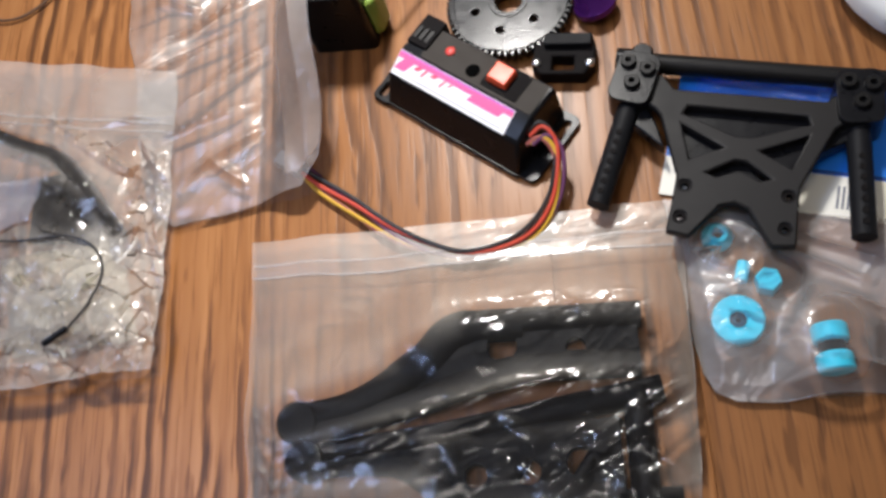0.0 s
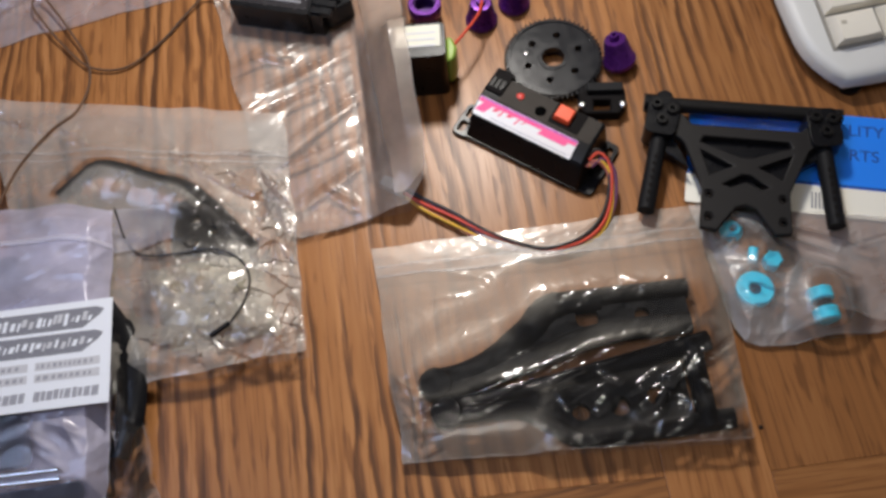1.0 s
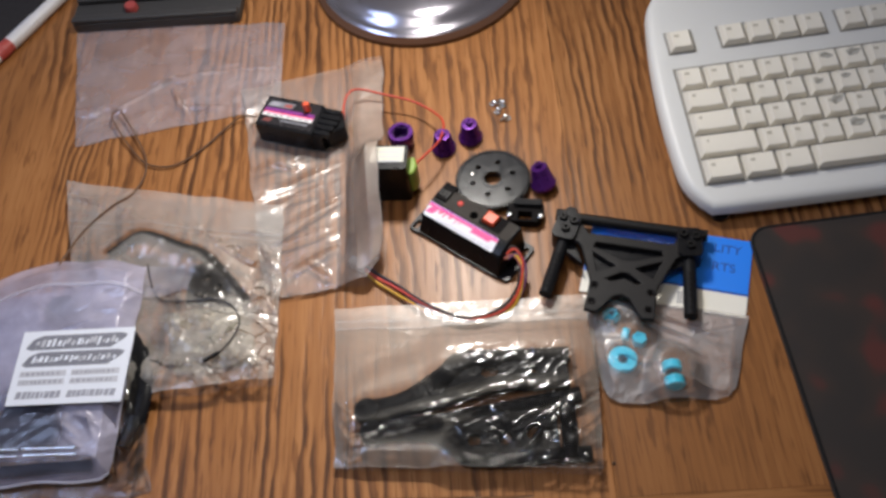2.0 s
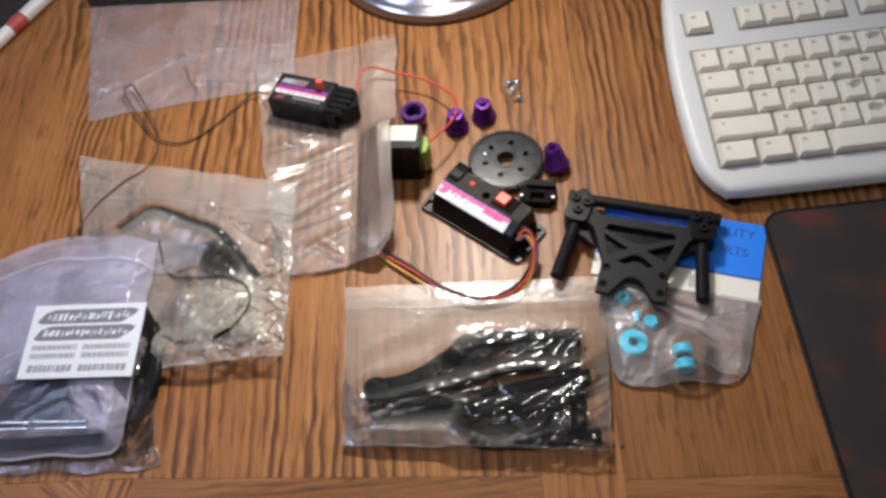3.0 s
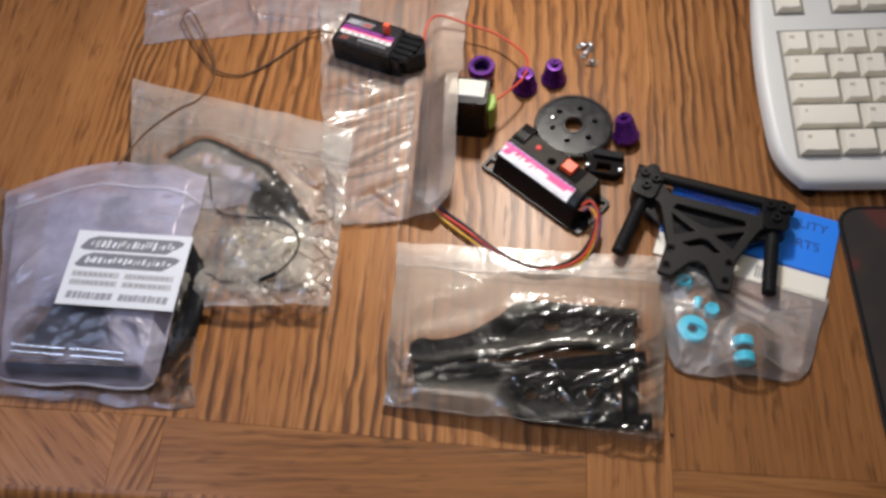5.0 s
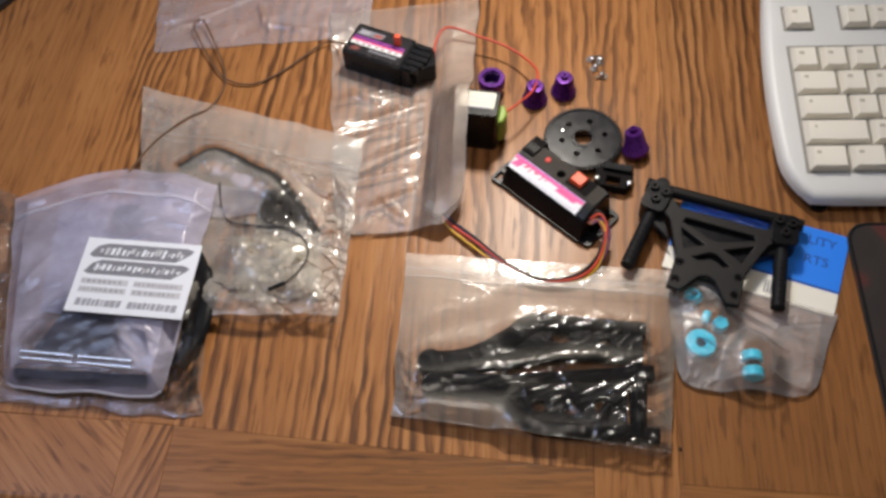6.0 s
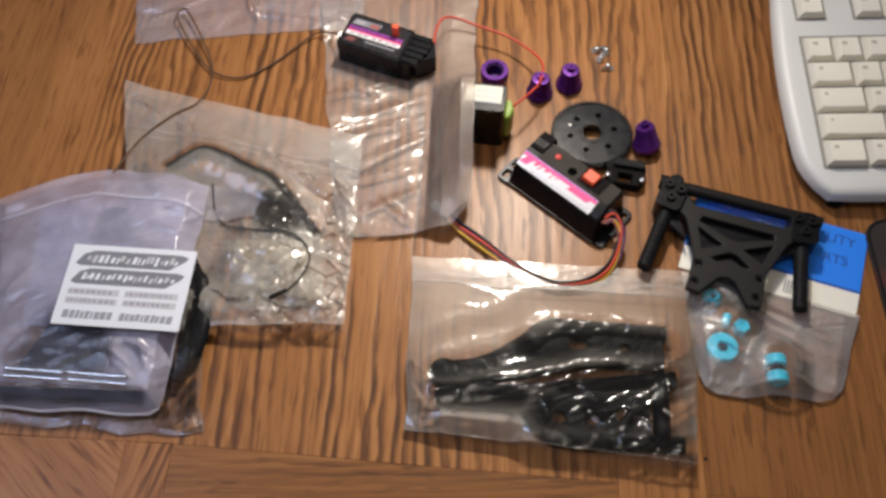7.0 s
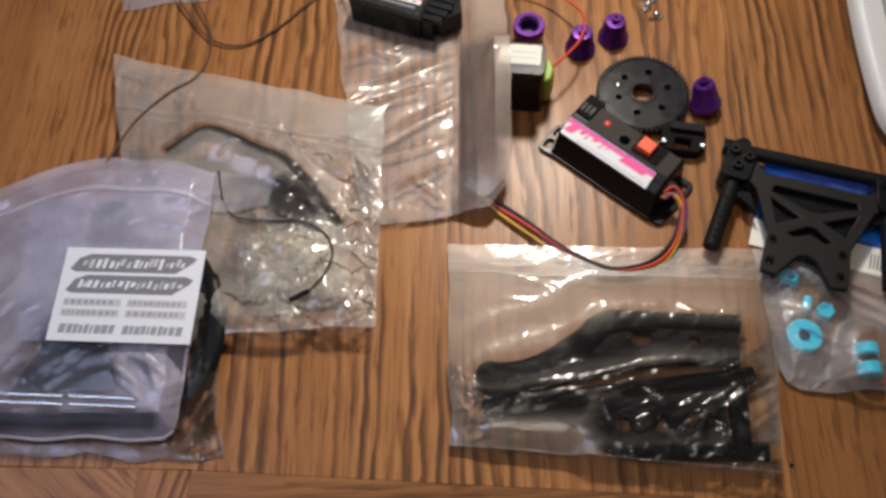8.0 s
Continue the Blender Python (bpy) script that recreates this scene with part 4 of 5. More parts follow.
for x, y in ((-331, 108.6), (-330.5, 104.4), (-295, 107.2), (-294, 103.0)):
    if pin is None:
        pin = thing("hinge_pin", "straight bright steel hinge pin seen through milky film", "pin", x, y, 18.9, -2.5, group="hinge pins in the milky bag")
        part("rod", sweep([(0, 0, 1.1), (33, 0, 1.1)], 1.1, seg=10, smooth=0), STEEL, pin)
    else:
        copy_thing(pin, pose(x * MM, y * MM, 18.9 * MM, 0, 0, -2.5))

milky_bag = thing("milky_bag", "milky bluish polythene zip bag with parts inside", "plastic bag", -300, 165, 0)
film_a = Film(((-378, 226), (-241, 240), (-243, 88), (-342, 89)), bulge=19.0,
              humps=((-305, 165, -258, 160, 95, 13.0), (-298, 207, -290, 205, 70, 10.5), (-256, 238, -240, 232, 50, 12.0), (-315, 118, -268, 116, 70, 12.5)),
              folds=((-330, 180, -350, 150, 8, 2), (-270, 205, -240, 200, 5, 2), (-280, 126, -262, 112, 4, 2.2), (-270, 130, -248, 118, 4, 2.4), (-262, 132, -252, 110, 4, 2.2), (-276, 118, -258, 104, 3, 1.6)),
              wrinkle=0.6, size=34.0, seed=51.0, edge=1.5, base=9.0, corner=0.07, folds_more=9, fold_size=1.6, rim=0.5,
              cling=((-322, 118, -286, 118, 13), (-312, 134, -290, 134, 15), (-330, 97, -256, 97, 3)))


bag(film_a, milky_bag, FILM_MILKY, 150, 150, hem_r=0.3)
wpart("zip_strip", sweep(film_a.line(0.02, 0.14, 0.995, 0.14, 60, 0.4), 1.5, seg=8, smooth=0, flat=0.4), FILM_SEAM, milky_bag, "white press-lock strip")
wpart("bottom_hem", sweep(film_a.line(0.0, 0.995, 1.0, 0.995, 60, 0.3), 0.8, seg=8, smooth=0, flat=0.5), FILM_SEAM, milky_bag, "shiny sealed bottom edge")
film_a3 = Film(((-346, 226), (-246, 234), (-246, 143), (-337, 141)), base=4.0, humps=((-305, 170, -297, 140, 30, 12.0),), wrinkle=0.7, size=22.0, seed=57.0, rim=1.0, folds_more=16, fold_size=1.2,
               cling=((-318, 116, -290, 116, 14), (-308, 134, -296, 134, 14)))
wpart("inner_sheet", film_a3.mesh(70, 60), film_material("milky_inner", 0.55, (0.70, 0.72, 1.0), 0.14, 0.05, 30.0, 0.06, ior=1.4, kept=0.05, facets=((12, 2.0, 0.25, 0.4), (5, 1.6, 0.15, 1.3)), lively=(26.0, 0.47, 0.58, 0.12)), milky_bag, "second milky layer")
film_a4 = Film(((-292, 144), (-247, 142), (-246, 106), (-270, 106)), base=7.5, wrinkle=1.6, size=11.0, seed=59.0, rim=0.8, folds_more=30, fold_size=0.7, crush=((-280, 130, -250, 120, 40, 1.0),), crumple=((5.0, 1.8, 0.5, 0.7),))
wpart("crumpled_pouch", film_a4.mesh(60, 50), film_material("pouch_film", 0.24, (0.80, 0.82, 1.0), 0.07, 0.05, 60.0, 0.05, ior=1.5, facets=((5, 1.8, 0.4, 0.6), (2.6, 1.6, 0.3, 1.7)), lively=(40.0, 0.40, 0.52, 0.2)), milky_bag, "small crumpled clear pouch")
film_a2 = Film(((-243, 241), (-206, 238), (-209, 217), (-243, 215)), base=1.4, wrinkle=0.2, edge=0.6, seed=53.0, rim=1.0,
               lift=lambda x, y: max(film_b.height(x, y), 6.5 * max(0, 1 - (x + 243) / 20)))
wpart("zip_flap", film_a2.mesh(30, 14), film_material("flap_film", 0.24, (0.72, 0.72, 0.84), 0.2, 0.05, 30.0, 0.05), milky_bag, "loose end of the zip strip")
sheet_z = 22.5
sticker = thing("sticker_sheet", "white sticker sheet with grey printed logos in rows", "sticker sheet", -311.5, 135.5, sheet_z, -2.2)
# Haze over the sheet is put into these low-contrast print colours.
STICKER_WHITE = plain("white_sticker_stock", (0.70, 0.72, 0.78), 0.5, vary=0.06, scale=60.0)
DARK_PRINT = plain("dark_grey_print", (0.13, 0.13, 0.15), 0.55, vary=0.5, scale=120.0)
STICKER_INK = plain("hazed_grey_print", (0.22, 0.22, 0.25), 0.6, vary=0.4, scale=150.0)
part("paper", box(0, 0, 0, 74, 52, 0.35), STICKER_WHITE, sticker, smooth=False)


def printed(name, x0, y0, x1, y1, slant, material, parent, z=0.35, label=""):
    bm = bmesh.new()
    v = [bm.verts.new((x * MM, y * MM, zz * MM)) for zz in (z, z + 0.12) for x, y in ((x0, y0), (x1 - slant, y0), (x1, y1), (x0 + slant, y1))]
    for f in ((3, 2, 1, 0), (4, 5, 6, 7), (0, 1, 5, 4), (1, 2, 6, 5), (2, 3, 7, 6), (3, 0, 4, 7)):
        bm.faces.new([v[i] for i in f])
    return part(name, bm, material, parent, label, smooth=False)


rng = random.Random(5)
for y0, y1 in ((38.2, 48.4), (26.2, 36.4)):
    badge = part("logo_badge", plate([[(4, y0 + 1.5), (7, y0), (60, y0), (68.5, y1 - 4), (70, y1 - 1.5), (66, y1), (14, y1), (8, y1 - 2.5)]], 0.35, 0.47), DARK_PRINT, sticker, smooth=False)
    x = 10.0
    while x < 63:
        w = rng.uniform(0.9, 2.4)
        printed("logo_shape", x, y0 + rng.uniform(2.0, 4.0), x + w + 1.0, y1 - rng.uniform(2.0, 4.4), 1.0, STICKER_WHITE if rng.random() < 0.6 else PALE_INK, sticker, 0.47)
        x += w + rng.uniform(0.6, 1.9)
for y0 in (19.2, 13.4):
    for x0, x1 in ((4.5, 34.5), (38, 69)):
        printed("text_bar", x0, y0, x1, y0 + 4.0, 0.0, PALE_INK, sticker)
        x = x0 + 1
        while x < x1 - 3:
            w = rng.uniform(1.0, 2.6)
            printed("text_mark", x, y0 + 1.0, x + w, y0 + 3.0, 0.3, STICKER_INK, sticker, 0.47)
            x += w + rng.uniform(0.7, 1.6)
for x0, x1 in ((5, 33), (38, 68)):
    x = x0
    while x < x1 - 2:
        w = rng.uniform(1.4, 3.4)
        printed("text_bar", x, 4.0 + rng.uniform(0, 0.6), x + w + 0.6, 8.6 + rng.uniform(0, 0.6), 0.6, STICKER_INK, sticker)
        x += w + rng.uniform(0.4, 0.9)

# ---- zip bag with black suspension arms ----
arm_bag = thing("arm_bag", "clear zip bag with black plastic suspension arms", "plastic bag", -30, 130, 0)
film_c = Film(((-110, 196), (57, 191), (49, 72), (-108, 87)),
              humps=((-86, 122, -30, 140, 40, 10.0), (-30, 146, 36, 142, 40, 10.5), (-84, 107, -44, 105, 36, 10.0), (-30, 84, 42, 82, 32, 10.5), (-50, 110, 36, 116, 44, 10.5)),
              folds=pulled(3, -88, 103, 12, 127, 2.2, 20, 0.05, 16, 44, 3.0, 1.0) + pulled(4, 2, 90, 46, 117, 2.0, 11, 0.07, 14, 34, 2.6, 1.0) + pulled(5, -16, 152, 34, 154, 3.0, 6, 0.4, 8, 18, 2.4, 0.5)
              + pulled(6, -40, 98, 40, 86, 9.0, 14, 0.6, 8, 20, 3.0, 1.0) + pulled(7, -104, 124, -94, 92, 3.0, 9, 0.8, 8, 18, 2.4, 1.0) + pulled(8, -100, 82, 40, 77, 2.0, 9, 0.9, 6, 14, 2.8, 0.9),
              wrinkle=0.22, size=24.0, seed=61.0, angle=0.25, ratio=0.6, edge=1.6, base=3.0, rim=0.9,
              cling=((-90, 120, -42, 130, 9), (-42, 134, -10, 142, 13), (-20, 143, 37, 139, 12), (-90, 107, -46, 106, 8), (-28, 98, 30, 98, 18), (30, 82, 34, 120, 11), (-30, 80, 44, 80, 7), (-20, 112, 38, 120, 9), (-70, 110, 10, 122, 6)),
              crush=((-90, 104, 0, 126, 6, 0.35), (0, 126, 36, 124, 4, 0.35), (4, 90, 46, 118, 7, 0.35), (-36, 100, 34, 88, 20, 0.15), (-20, 152, 36, 152, 5, 0.3), (-104, 124, -94, 92, 6, 0.6), (-100, 80, 46, 74, 4, 0.5), (-30, 192, 50, 188, 5, 0.4)),
              crumple=((5.5, 6.0, 0.40, 0.26), (5.0, 3.0, 0.26, 0.6)))
bag(film_c, arm_bag, FILM_ARMS, 300, 220, zips=((0.10, 0.5), (0.15, 0.5)), hem_r=0.2, band=0.15)


def strut(points, r, flat=1.0, seg=12):
    return sweep(points, r, seg=seg, smooth=6, flat=flat)


arm_a = thing("suspension_arm", "black nylon suspension arm inside a clear bag", "suspension arm", -25, 138, 0, group="arms in the bag")
wpart("front_rail", strut([(-91, 121, 6), (-66, 125, 6.0), (-42, 138, 6.6), (-28, 149, 6.6), (-4, 149, 6.6)], [6.5, 6.6, 7.2, 7.4, 6.4], 0.7), MATTE, arm_a)
wpart("rear_rail", strut([(-88, 117, 6), (-50, 123, 6.0), (-10, 132, 6.0), (36, 131, 6.0)], 5.6, 0.75), MATTE, arm_a)
wpart("hinge_barrel", sweep([(-10, 150.5, 6.4), (38, 148, 6.4)], 5.0, seg=14, smooth=0), MATTE, arm_a)
wpart("web", plate([[(-70, 119), (-30, 125), (36, 130), (36, 148), (-4, 151), (-28, 150), (-46, 135)], ring(5.5, 16, -12, 141), ring(3.6, 14, 14, 138)], 4.0, 8.4), MATTE, arm_a)
wpart("outer_knuckle", lathe([(0, 1), (7.5, 1), (8, 4), (8, 10), (7, 11.0), (0, 11.0)], 20, cx=-88, cy=120), MATTE, arm_a)
arm_b = thing("suspension_arm", "black nylon suspension arm inside a clear bag", "suspension arm", -25, 95, 0, group="arms in the bag")
wpart("front_rail", strut([(-88, 105, 6), (-66, 104.5, 6.0), (-50, 102, 6.0), (-36, 92, 6.0), (-21, 84.5, 6.0), (44, 83, 6.0)], 5.0, 0.85), MATTE, arm_b)
wpart("rear_rail", strut([(-87, 108, 6), (-40, 111, 6.0), (10, 117, 6.0), (42, 121, 6.0)], 5.0, 0.85), MATTE, arm_b)
wpart("hinge_barrel", sweep([(32, 80, 6.4), (33, 122, 6.4)], 5.0, seg=14, smooth=0), MATTE, arm_b)
wpart("web", plate([[(-62, 105), (-46, 101), (-32, 91), (-21, 86), (26, 86), (26, 112), (-8, 112), (-40, 109)], ring(5, 14, 12, 98), ring(4.5, 14, -6, 96), ring(4, 14, -24, 96)], 4.0, 9.0), MATTE, arm_b)
wpart("cross_rib", strut([(-20, 84, 6.0), (2, 112, 6.0)], 2.6), MATTE, arm_b)
wpart("cross_rib", strut([(4, 84, 6.0), (26, 112, 6.0)], 2.6), MATTE, arm_b)
wpart("outer_knuckle", lathe([(0, 1), (7, 1), (7.5, 4), (7.5, 10), (6.5, 11.0), (0, 11.0)], 20, cx=-85, cy=106), MATTE, arm_b)

# ---- header-card bag with aqua alloy parts ----
card_bag = thing("header_card_bag", "clear bag with a blue and white header card", "plastic bag", 110, 180, 0)
CARD_TURN = -17.0
card = part("header_card", plate([rounded(0, 0, 105, 43.0, 0.6, 2)], 0.9, 1.5), BLUE_CARD, card_bag, "bright blue printed card")
CARD_AT = card_bag.matrix_basis.inverted() @ pose(0.0551, 0.2117, 0, 0, 0, CARD_TURN)
card.matrix_local = CARD_AT
strip = part("card_strip", plate([rounded(0, -16.4, 105, -0.02, 0.6, 2)], 0.9, 1.5), CREAM, card_bag, "white lower strip of the card")
strip.matrix_local = CARD_AT
for k in range(6):
    printed("barcode_bar", 62 + 1.8 * k, -13, 62.9 + 1.8 * k, -4, 0, INK, strip, 1.5)


def lettering(text, size, x, y, z, material, parent):
    data = bpy.data.curves.new("lettering", "FONT")
    data.body, data.size, data.extrude = text, size * MM, 0.05 * MM
    tmp = new("lettering_curve", data)
    me = bpy.data.meshes.new_from_object(tmp)
    bpy.data.objects.remove(tmp)
    me.materials.append(material)
    ob = new("lettering", me)
    ob.parent = parent
    ob.matrix_local = pose(x * MM, y * MM, z * MM)
    return ob


printed("rule", 0.5, 0.3, 104.5, 1.6, 0, NAVY, card, 1.5)
lettering("LITY", 9.2, 80.5, 31.0, 1.56, NAVY, card)
lettering("RTS", 9.2, 80.5, 16.5, 1.56, NAVY, card)
film_g = Film(((52, 193), (153, 167), (132, 112), (56, 115)),
              humps=((70, 144, 71, 143, 28, 8.0), (98.5, 123, 98.5, 134, 25, 14), (68, 174, 82, 156, 20, 8.5)),
              folds=((72, 178, 118, 150, 3, 2.4), (80, 180, 134, 152, 3, 2.4), (90, 124, 130, 116, 3, 2.6), (100, 146, 122, 140, 3, 2.4), (56, 166, 72, 174, 3, 2.6)),
              wrinkle=0.8, size=20.0, seed=71.0, edge=1.4, base=2.2, rim=0.5, corner=0.14, folds_more=8, fold_size=1.6,
              cling=((70, 143, 71, 142, 9), (99, 124, 100, 136, 7), (67, 172, 84, 156, 7)))
bag(film_g, card_bag, film_material("header_bag_film", 0.25, (0.96, 0.94, 0.95), 0.12, 0.04, 40.0, 0.09, ior=1.4, kept=0.22, streaks=((7.0, 5.0, 0.3, -0.5),), lively=(30.0, 0.46, 0.58, 0.08)), 130, 130, hem_r=0.25)

film_g2 = Film(((72, 247), (128, 233), (122, 206), (66, 214)), base=2.4, wrinkle=1.2, size=14.0, seed=75.0, folds=((74, 238, 122, 226, 4, 3.0), (80, 214, 112, 216, 4, 2.5)), folds_more=8, fold_size=1.2, crush=((84, 234, 122, 226, 9, 1.0),), crumple=((5.0, 2.4, 0.45, -0.2),))
wpart("sleeve_film", film_g2.mesh(110, 60), FILM_CRINKLE, card_bag, "clear film over the card")
washer = thing("alloy_collar", "aqua blue anodised ring collar inside a clear bag", "collar", 70.5, 142.5, 1.0)
part("ring", lathe([(3.0, 0), (8.4, 0), (9.0, 0.8), (9.0, 4.4), (8.5, 5.0), (3.4, 5.0), (3.0, 4.6)], 32, close=True), AQUA, washer)
# Dark fill in the bore; the hole's shade is put into its colour.
part("inner_sleeve", lathe([(0.8, 0.3), (2.95, 0.3), (2.95, 3.4), (0.8, 3.4)], 24, close=True), plain("bore_shade_blue", (0.01, 0.05, 0.09), 0.4), washer)
spool = thing("alloy_spool", "aqua blue anodised spool spacer lying in a clear bag", "spacer", 98.5, 128.5, 1.0, 0)
def lying(bm, z):
    """Lay a turned part along the table's depth at a height."""
    bmesh.ops.rotate(bm, verts=bm.verts, matrix=Matrix.Rotation(radians(90), 3, "X"))
    bmesh.ops.translate(bm, verts=bm.verts, vec=(0, 0, z * MM))
    return bm


for y0, y1 in ((-8.2, -1.9), (1.9, 8.2)):
    part("flange", lying(lathe([(0, y0), (5.4, y0), (6.1, y0 + 0.7), (6.1, y1 - 0.7), (5.4, y1), (0, y1)], 28), 6.3), AQUA, spool, "bright aqua flange")
# Shade between the flanges is put into this part's black colour.
part("waist", lying(lathe([(0, -2.0), (4.3, -2.0), (4.3, 2.0), (0, 2.0)], 24), 6.3), DULL, spool, "waist coloured black for the shade between the flanges")

hexa = thing("alloy_standoff", "small aqua blue anodised standoff in a clear bag", "standoff", 82.7, 155.5, 1.0, -20)
part("body", lathe([(0, 0), (4.6, 0), (4.6, 6), (4, 6.5), (0, 6.5)], 6), AQUA, hexa)
peg = thing("alloy_peg", "short aqua blue anodised peg in a clear bag", "peg", 74.8, 160.5, 1.0, 70)
part("body", sweep([(-3.6, 0, 2.4), (3.6, 0, 2.4)], 2.4, seg=14, smooth=0), AQUA, peg)
cone = thing("alloy_cone", "aqua blue anodised cone washer beside a steel clip", "cone washer", 68.5, 175.5, 1.0, 0)
part("body", lathe([(2.0, 0), (5.6, 0), (5.6, 1.6), (3.4, 5.0), (2.0, 5.0)], 24, close=True), AQUA, cone)
clip = thing("steel_clip", "bent bright steel clip inside a clear bag", "clip", 63, 169, 1.0, 18)
part("wire", sweep([(-6, -3, 2), (6, 0, 2.4), (-5, 3.5, 2.6)], 0.9, seg=8, smooth=5), STEEL, clip)

# ---- shock tower ----
tower = thing("shock_tower", "black plastic shock tower with body posts lying on a blue card", "shock tower", 84, 226, 2.6, -15.8)
PLATE_X = 3.2
half = [(-40, 5), (-40, -6), (-33, -9.5), (-30.5, -12), (-21.2, -36), (-21.5, -47), (-22, -58.5), (-14, -59.5), (-11.5, -56), (-4.8, -46.3), (0, -44.6)]
outline = half + [(-x, y) for x, y in reversed(half[:-1])] + [(32, 5), (27, -0.8), (-27, -0.8), (-32, 5)]


def shift(pts, dx=PLATE_X):
    return [(x + dx, y) for x, y in pts]


holes = [shift(q) for q in (
    [(-21, -7.4), (21, -7.4), (22.5, -10.8), (3, -18.3), (-3, -18.3), (-22.5, -10.8)],
    [(-22.5, -15), (-6, -23.3), (-17.8, -29.5)],
    [(22.5, -15), (17.8, -29.5), (6, -23.3)],
    [(-11.5, -34), (-2, -28), (2, -28), (11.5, -34), (7.5, -35.4), (0, -31.8), (-7.5, -35.4)],
)]
bores = [ring(2.2, 14, x + PLATE_X, y) for x in (-17.8, 17.8) for y in (-40, -52.5)]
part("plate", plate([shift(outline)] + holes + bores, 9.0, 13.0), plain("grey_brown_nylon", (0.012, 0.011, 0.011), 0.5, spec=0.2), tower, bevel=0.7)
for x in (-17.8, 17.8):
    for y in (-40, -52.5):
        part("bushing", lathe([(1.2, 9.2), (2.15, 9.2), (2.15, 12.2), (1.2, 12.2)], 18, cx=x + PLATE_X, cy=y, close=True), DULL, tower)
for s in (-1, 1):
    hub = part("hub", plate([rounded(-8, -11, 8, 11, 4, 4)], 0.4, 15.5), BLACK, tower, bevel=1.0)
    hub.matrix_local = pose((s * 40 + 1) * MM, 1.5 * MM, 0, 0, 0, s * 8)
    for x, y in ((-4, 5.5), (4, 4), (0, -3)):
        part("screw_boss", lathe([(1.3, 15.2), (3.0, 15.2), (3.0, 17.2), (2.6, 17.6), (1.3, 17.6), (1.3, 16.2)], 16, cx=x, cy=y, close=True), CHARCOAL, hub)
    part("gusset", plate([[(s * 34, -6), (s * 28, -15), (s * 24, -24), (s * 40, -13), (s * 44, -6)]], 3.0, 9.0), BLACK, tower, bevel=0.6)
    post_pts = [(s * 40 + 1, -2, 9), (s * 43.5 + (-1 if s < 0 else 3.5), -50, 8.0)]
    post = part("body_post", sweep(post_pts, 4.3, seg=16, smooth=0), MATTE, tower)
    for k in range(7):
        t = 0.40 + 0.085 * k
        q = [a + (b - a) * t for a, b in zip(*post_pts)]
        part("pin_hole", lathe([(0, q[2] + 3.9), (1.2, q[2] + 3.9), (1.2, q[2] + 4.5), (0, q[2] + 4.35)], 12, cx=q[0], cy=q[1]), DULL, post)
part("bulkhead", plate([[(-22, -2.5), (25, -2.5), (27, -20), (14, -36), (-8, -36), (-20, -20)], [(6, -27), (18, -27), (12, -33)]], 0.6, 8.6), BLACK, tower, bevel=0.6)
part("cross_tube", sweep([(-45, 13.6, 6.4), (52, 13.6, 6.4)], 4.0, seg=18, smooth=0), CHARCOAL, tower)
part("tube_end", sweep([(-48, 14.0, 6.4), (-41, 14.0, 6.4)], 4.8, seg=18, smooth=0), BLACK, tower)
part("tube_nut", lathe([(0, 9.6), (4.2, 9.6), (4.2, 13.0), (3.4, 14.0), (0, 14.0)], 16, cx=-38, cy=14), BLACK, tower)

# ---- speed controller ----
ESC_Z = 20.5
esc = thing("speed_controller", "black speed controller box with a pink and white label", "speed controller", -53.4, 253.8, 0, -40)
L, D = 65.0, 32.5
bm = bmesh.new()
# Front foot widened about 2 mm; shadow along it is put into the shape.
sect = [(0.0, 2.0), (6.6, 16.2), (16.8, ESC_Z), (D, ESC_Z), (D, 2.6)]
a = [bm.verts.new((0, y * MM, z * MM)) for y, z in sect]
b = [bm.verts.new(((L if z > 10 else L + 2.5) * MM, y * MM, z * MM)) for y, z in sect]
bm.faces.new(list(reversed(a)))
bm.faces.new(b)
for i in range(len(sect)):
    j = (i + 1) % len(sect)
    bm.faces.new((a[i], a[j], b[j], b[i]))
bmesh.ops.recalc_face_normals(bm, faces=bm.faces)
part("body", bm, BLACK, esc, bevel=1.2)
part("base", plate([rounded(-0.4, 0.0, L + 2.5, D + 0.5, 1.5)], 0, 3.0), BLACK, esc, bevel=0.6)
part("top_panel", plate([rounded(9.5, 17.4, L - 1.5, D - 1.0, 1.2)], ESC_Z - 0.2, ESC_Z + 0.35), plain("grey_brown_panel", (0.030, 0.025, 0.021), 0.6, spec=0.15), esc, "dull grey-brown top panel")
# thin slotted flanges along both ends
for outline, slots in ((rounded(-8.5, -1.0, 1.5, 19.5, 3.0), ((-6.2, 1.5, -2.6, 8.0), (-6.2, 11.0, -2.6, 17.0))), (rounded(L - 1, 1.0, L + 9.5, 34.0, 3.0), ((L + 4.0, 21.5, L + 7.2, 31.0),))):
    part("mounting_flange", plate([outline] + [rounded(*q, 1.3) for q in slots], 0, 2.6), BLACK, esc, bevel=0.5)
slope = math.degrees(math.atan2(ESC_Z - 16.2, 9.8))
lab = part("label", box(0, 0, 0, 57.0, 10.2, 0.25), LABEL_WHITE, esc, "glossy white label with pink lettering shapes", smooth=False)
lab.matrix_local = pose(0.8 * MM, 7.1 * MM, 16.35 * MM, slope, 0, 0)
printed("label_band", 0.2, 9.1, 56.8, 10.0, 0, VIOLET, lab, 0.25)
ROSE = plain("rose_print", (0.80, 0.09, 0.25), 0.35, vary=0.3, scale=90.0)
printed("label_band", 0.2, 7.3, 56.8, 9.1, 0, ROSE, lab, 0.25)
printed("label_end", 0.2, 2.6, 8.5, 7.3, 3.0, ROSE, lab, 0.25)
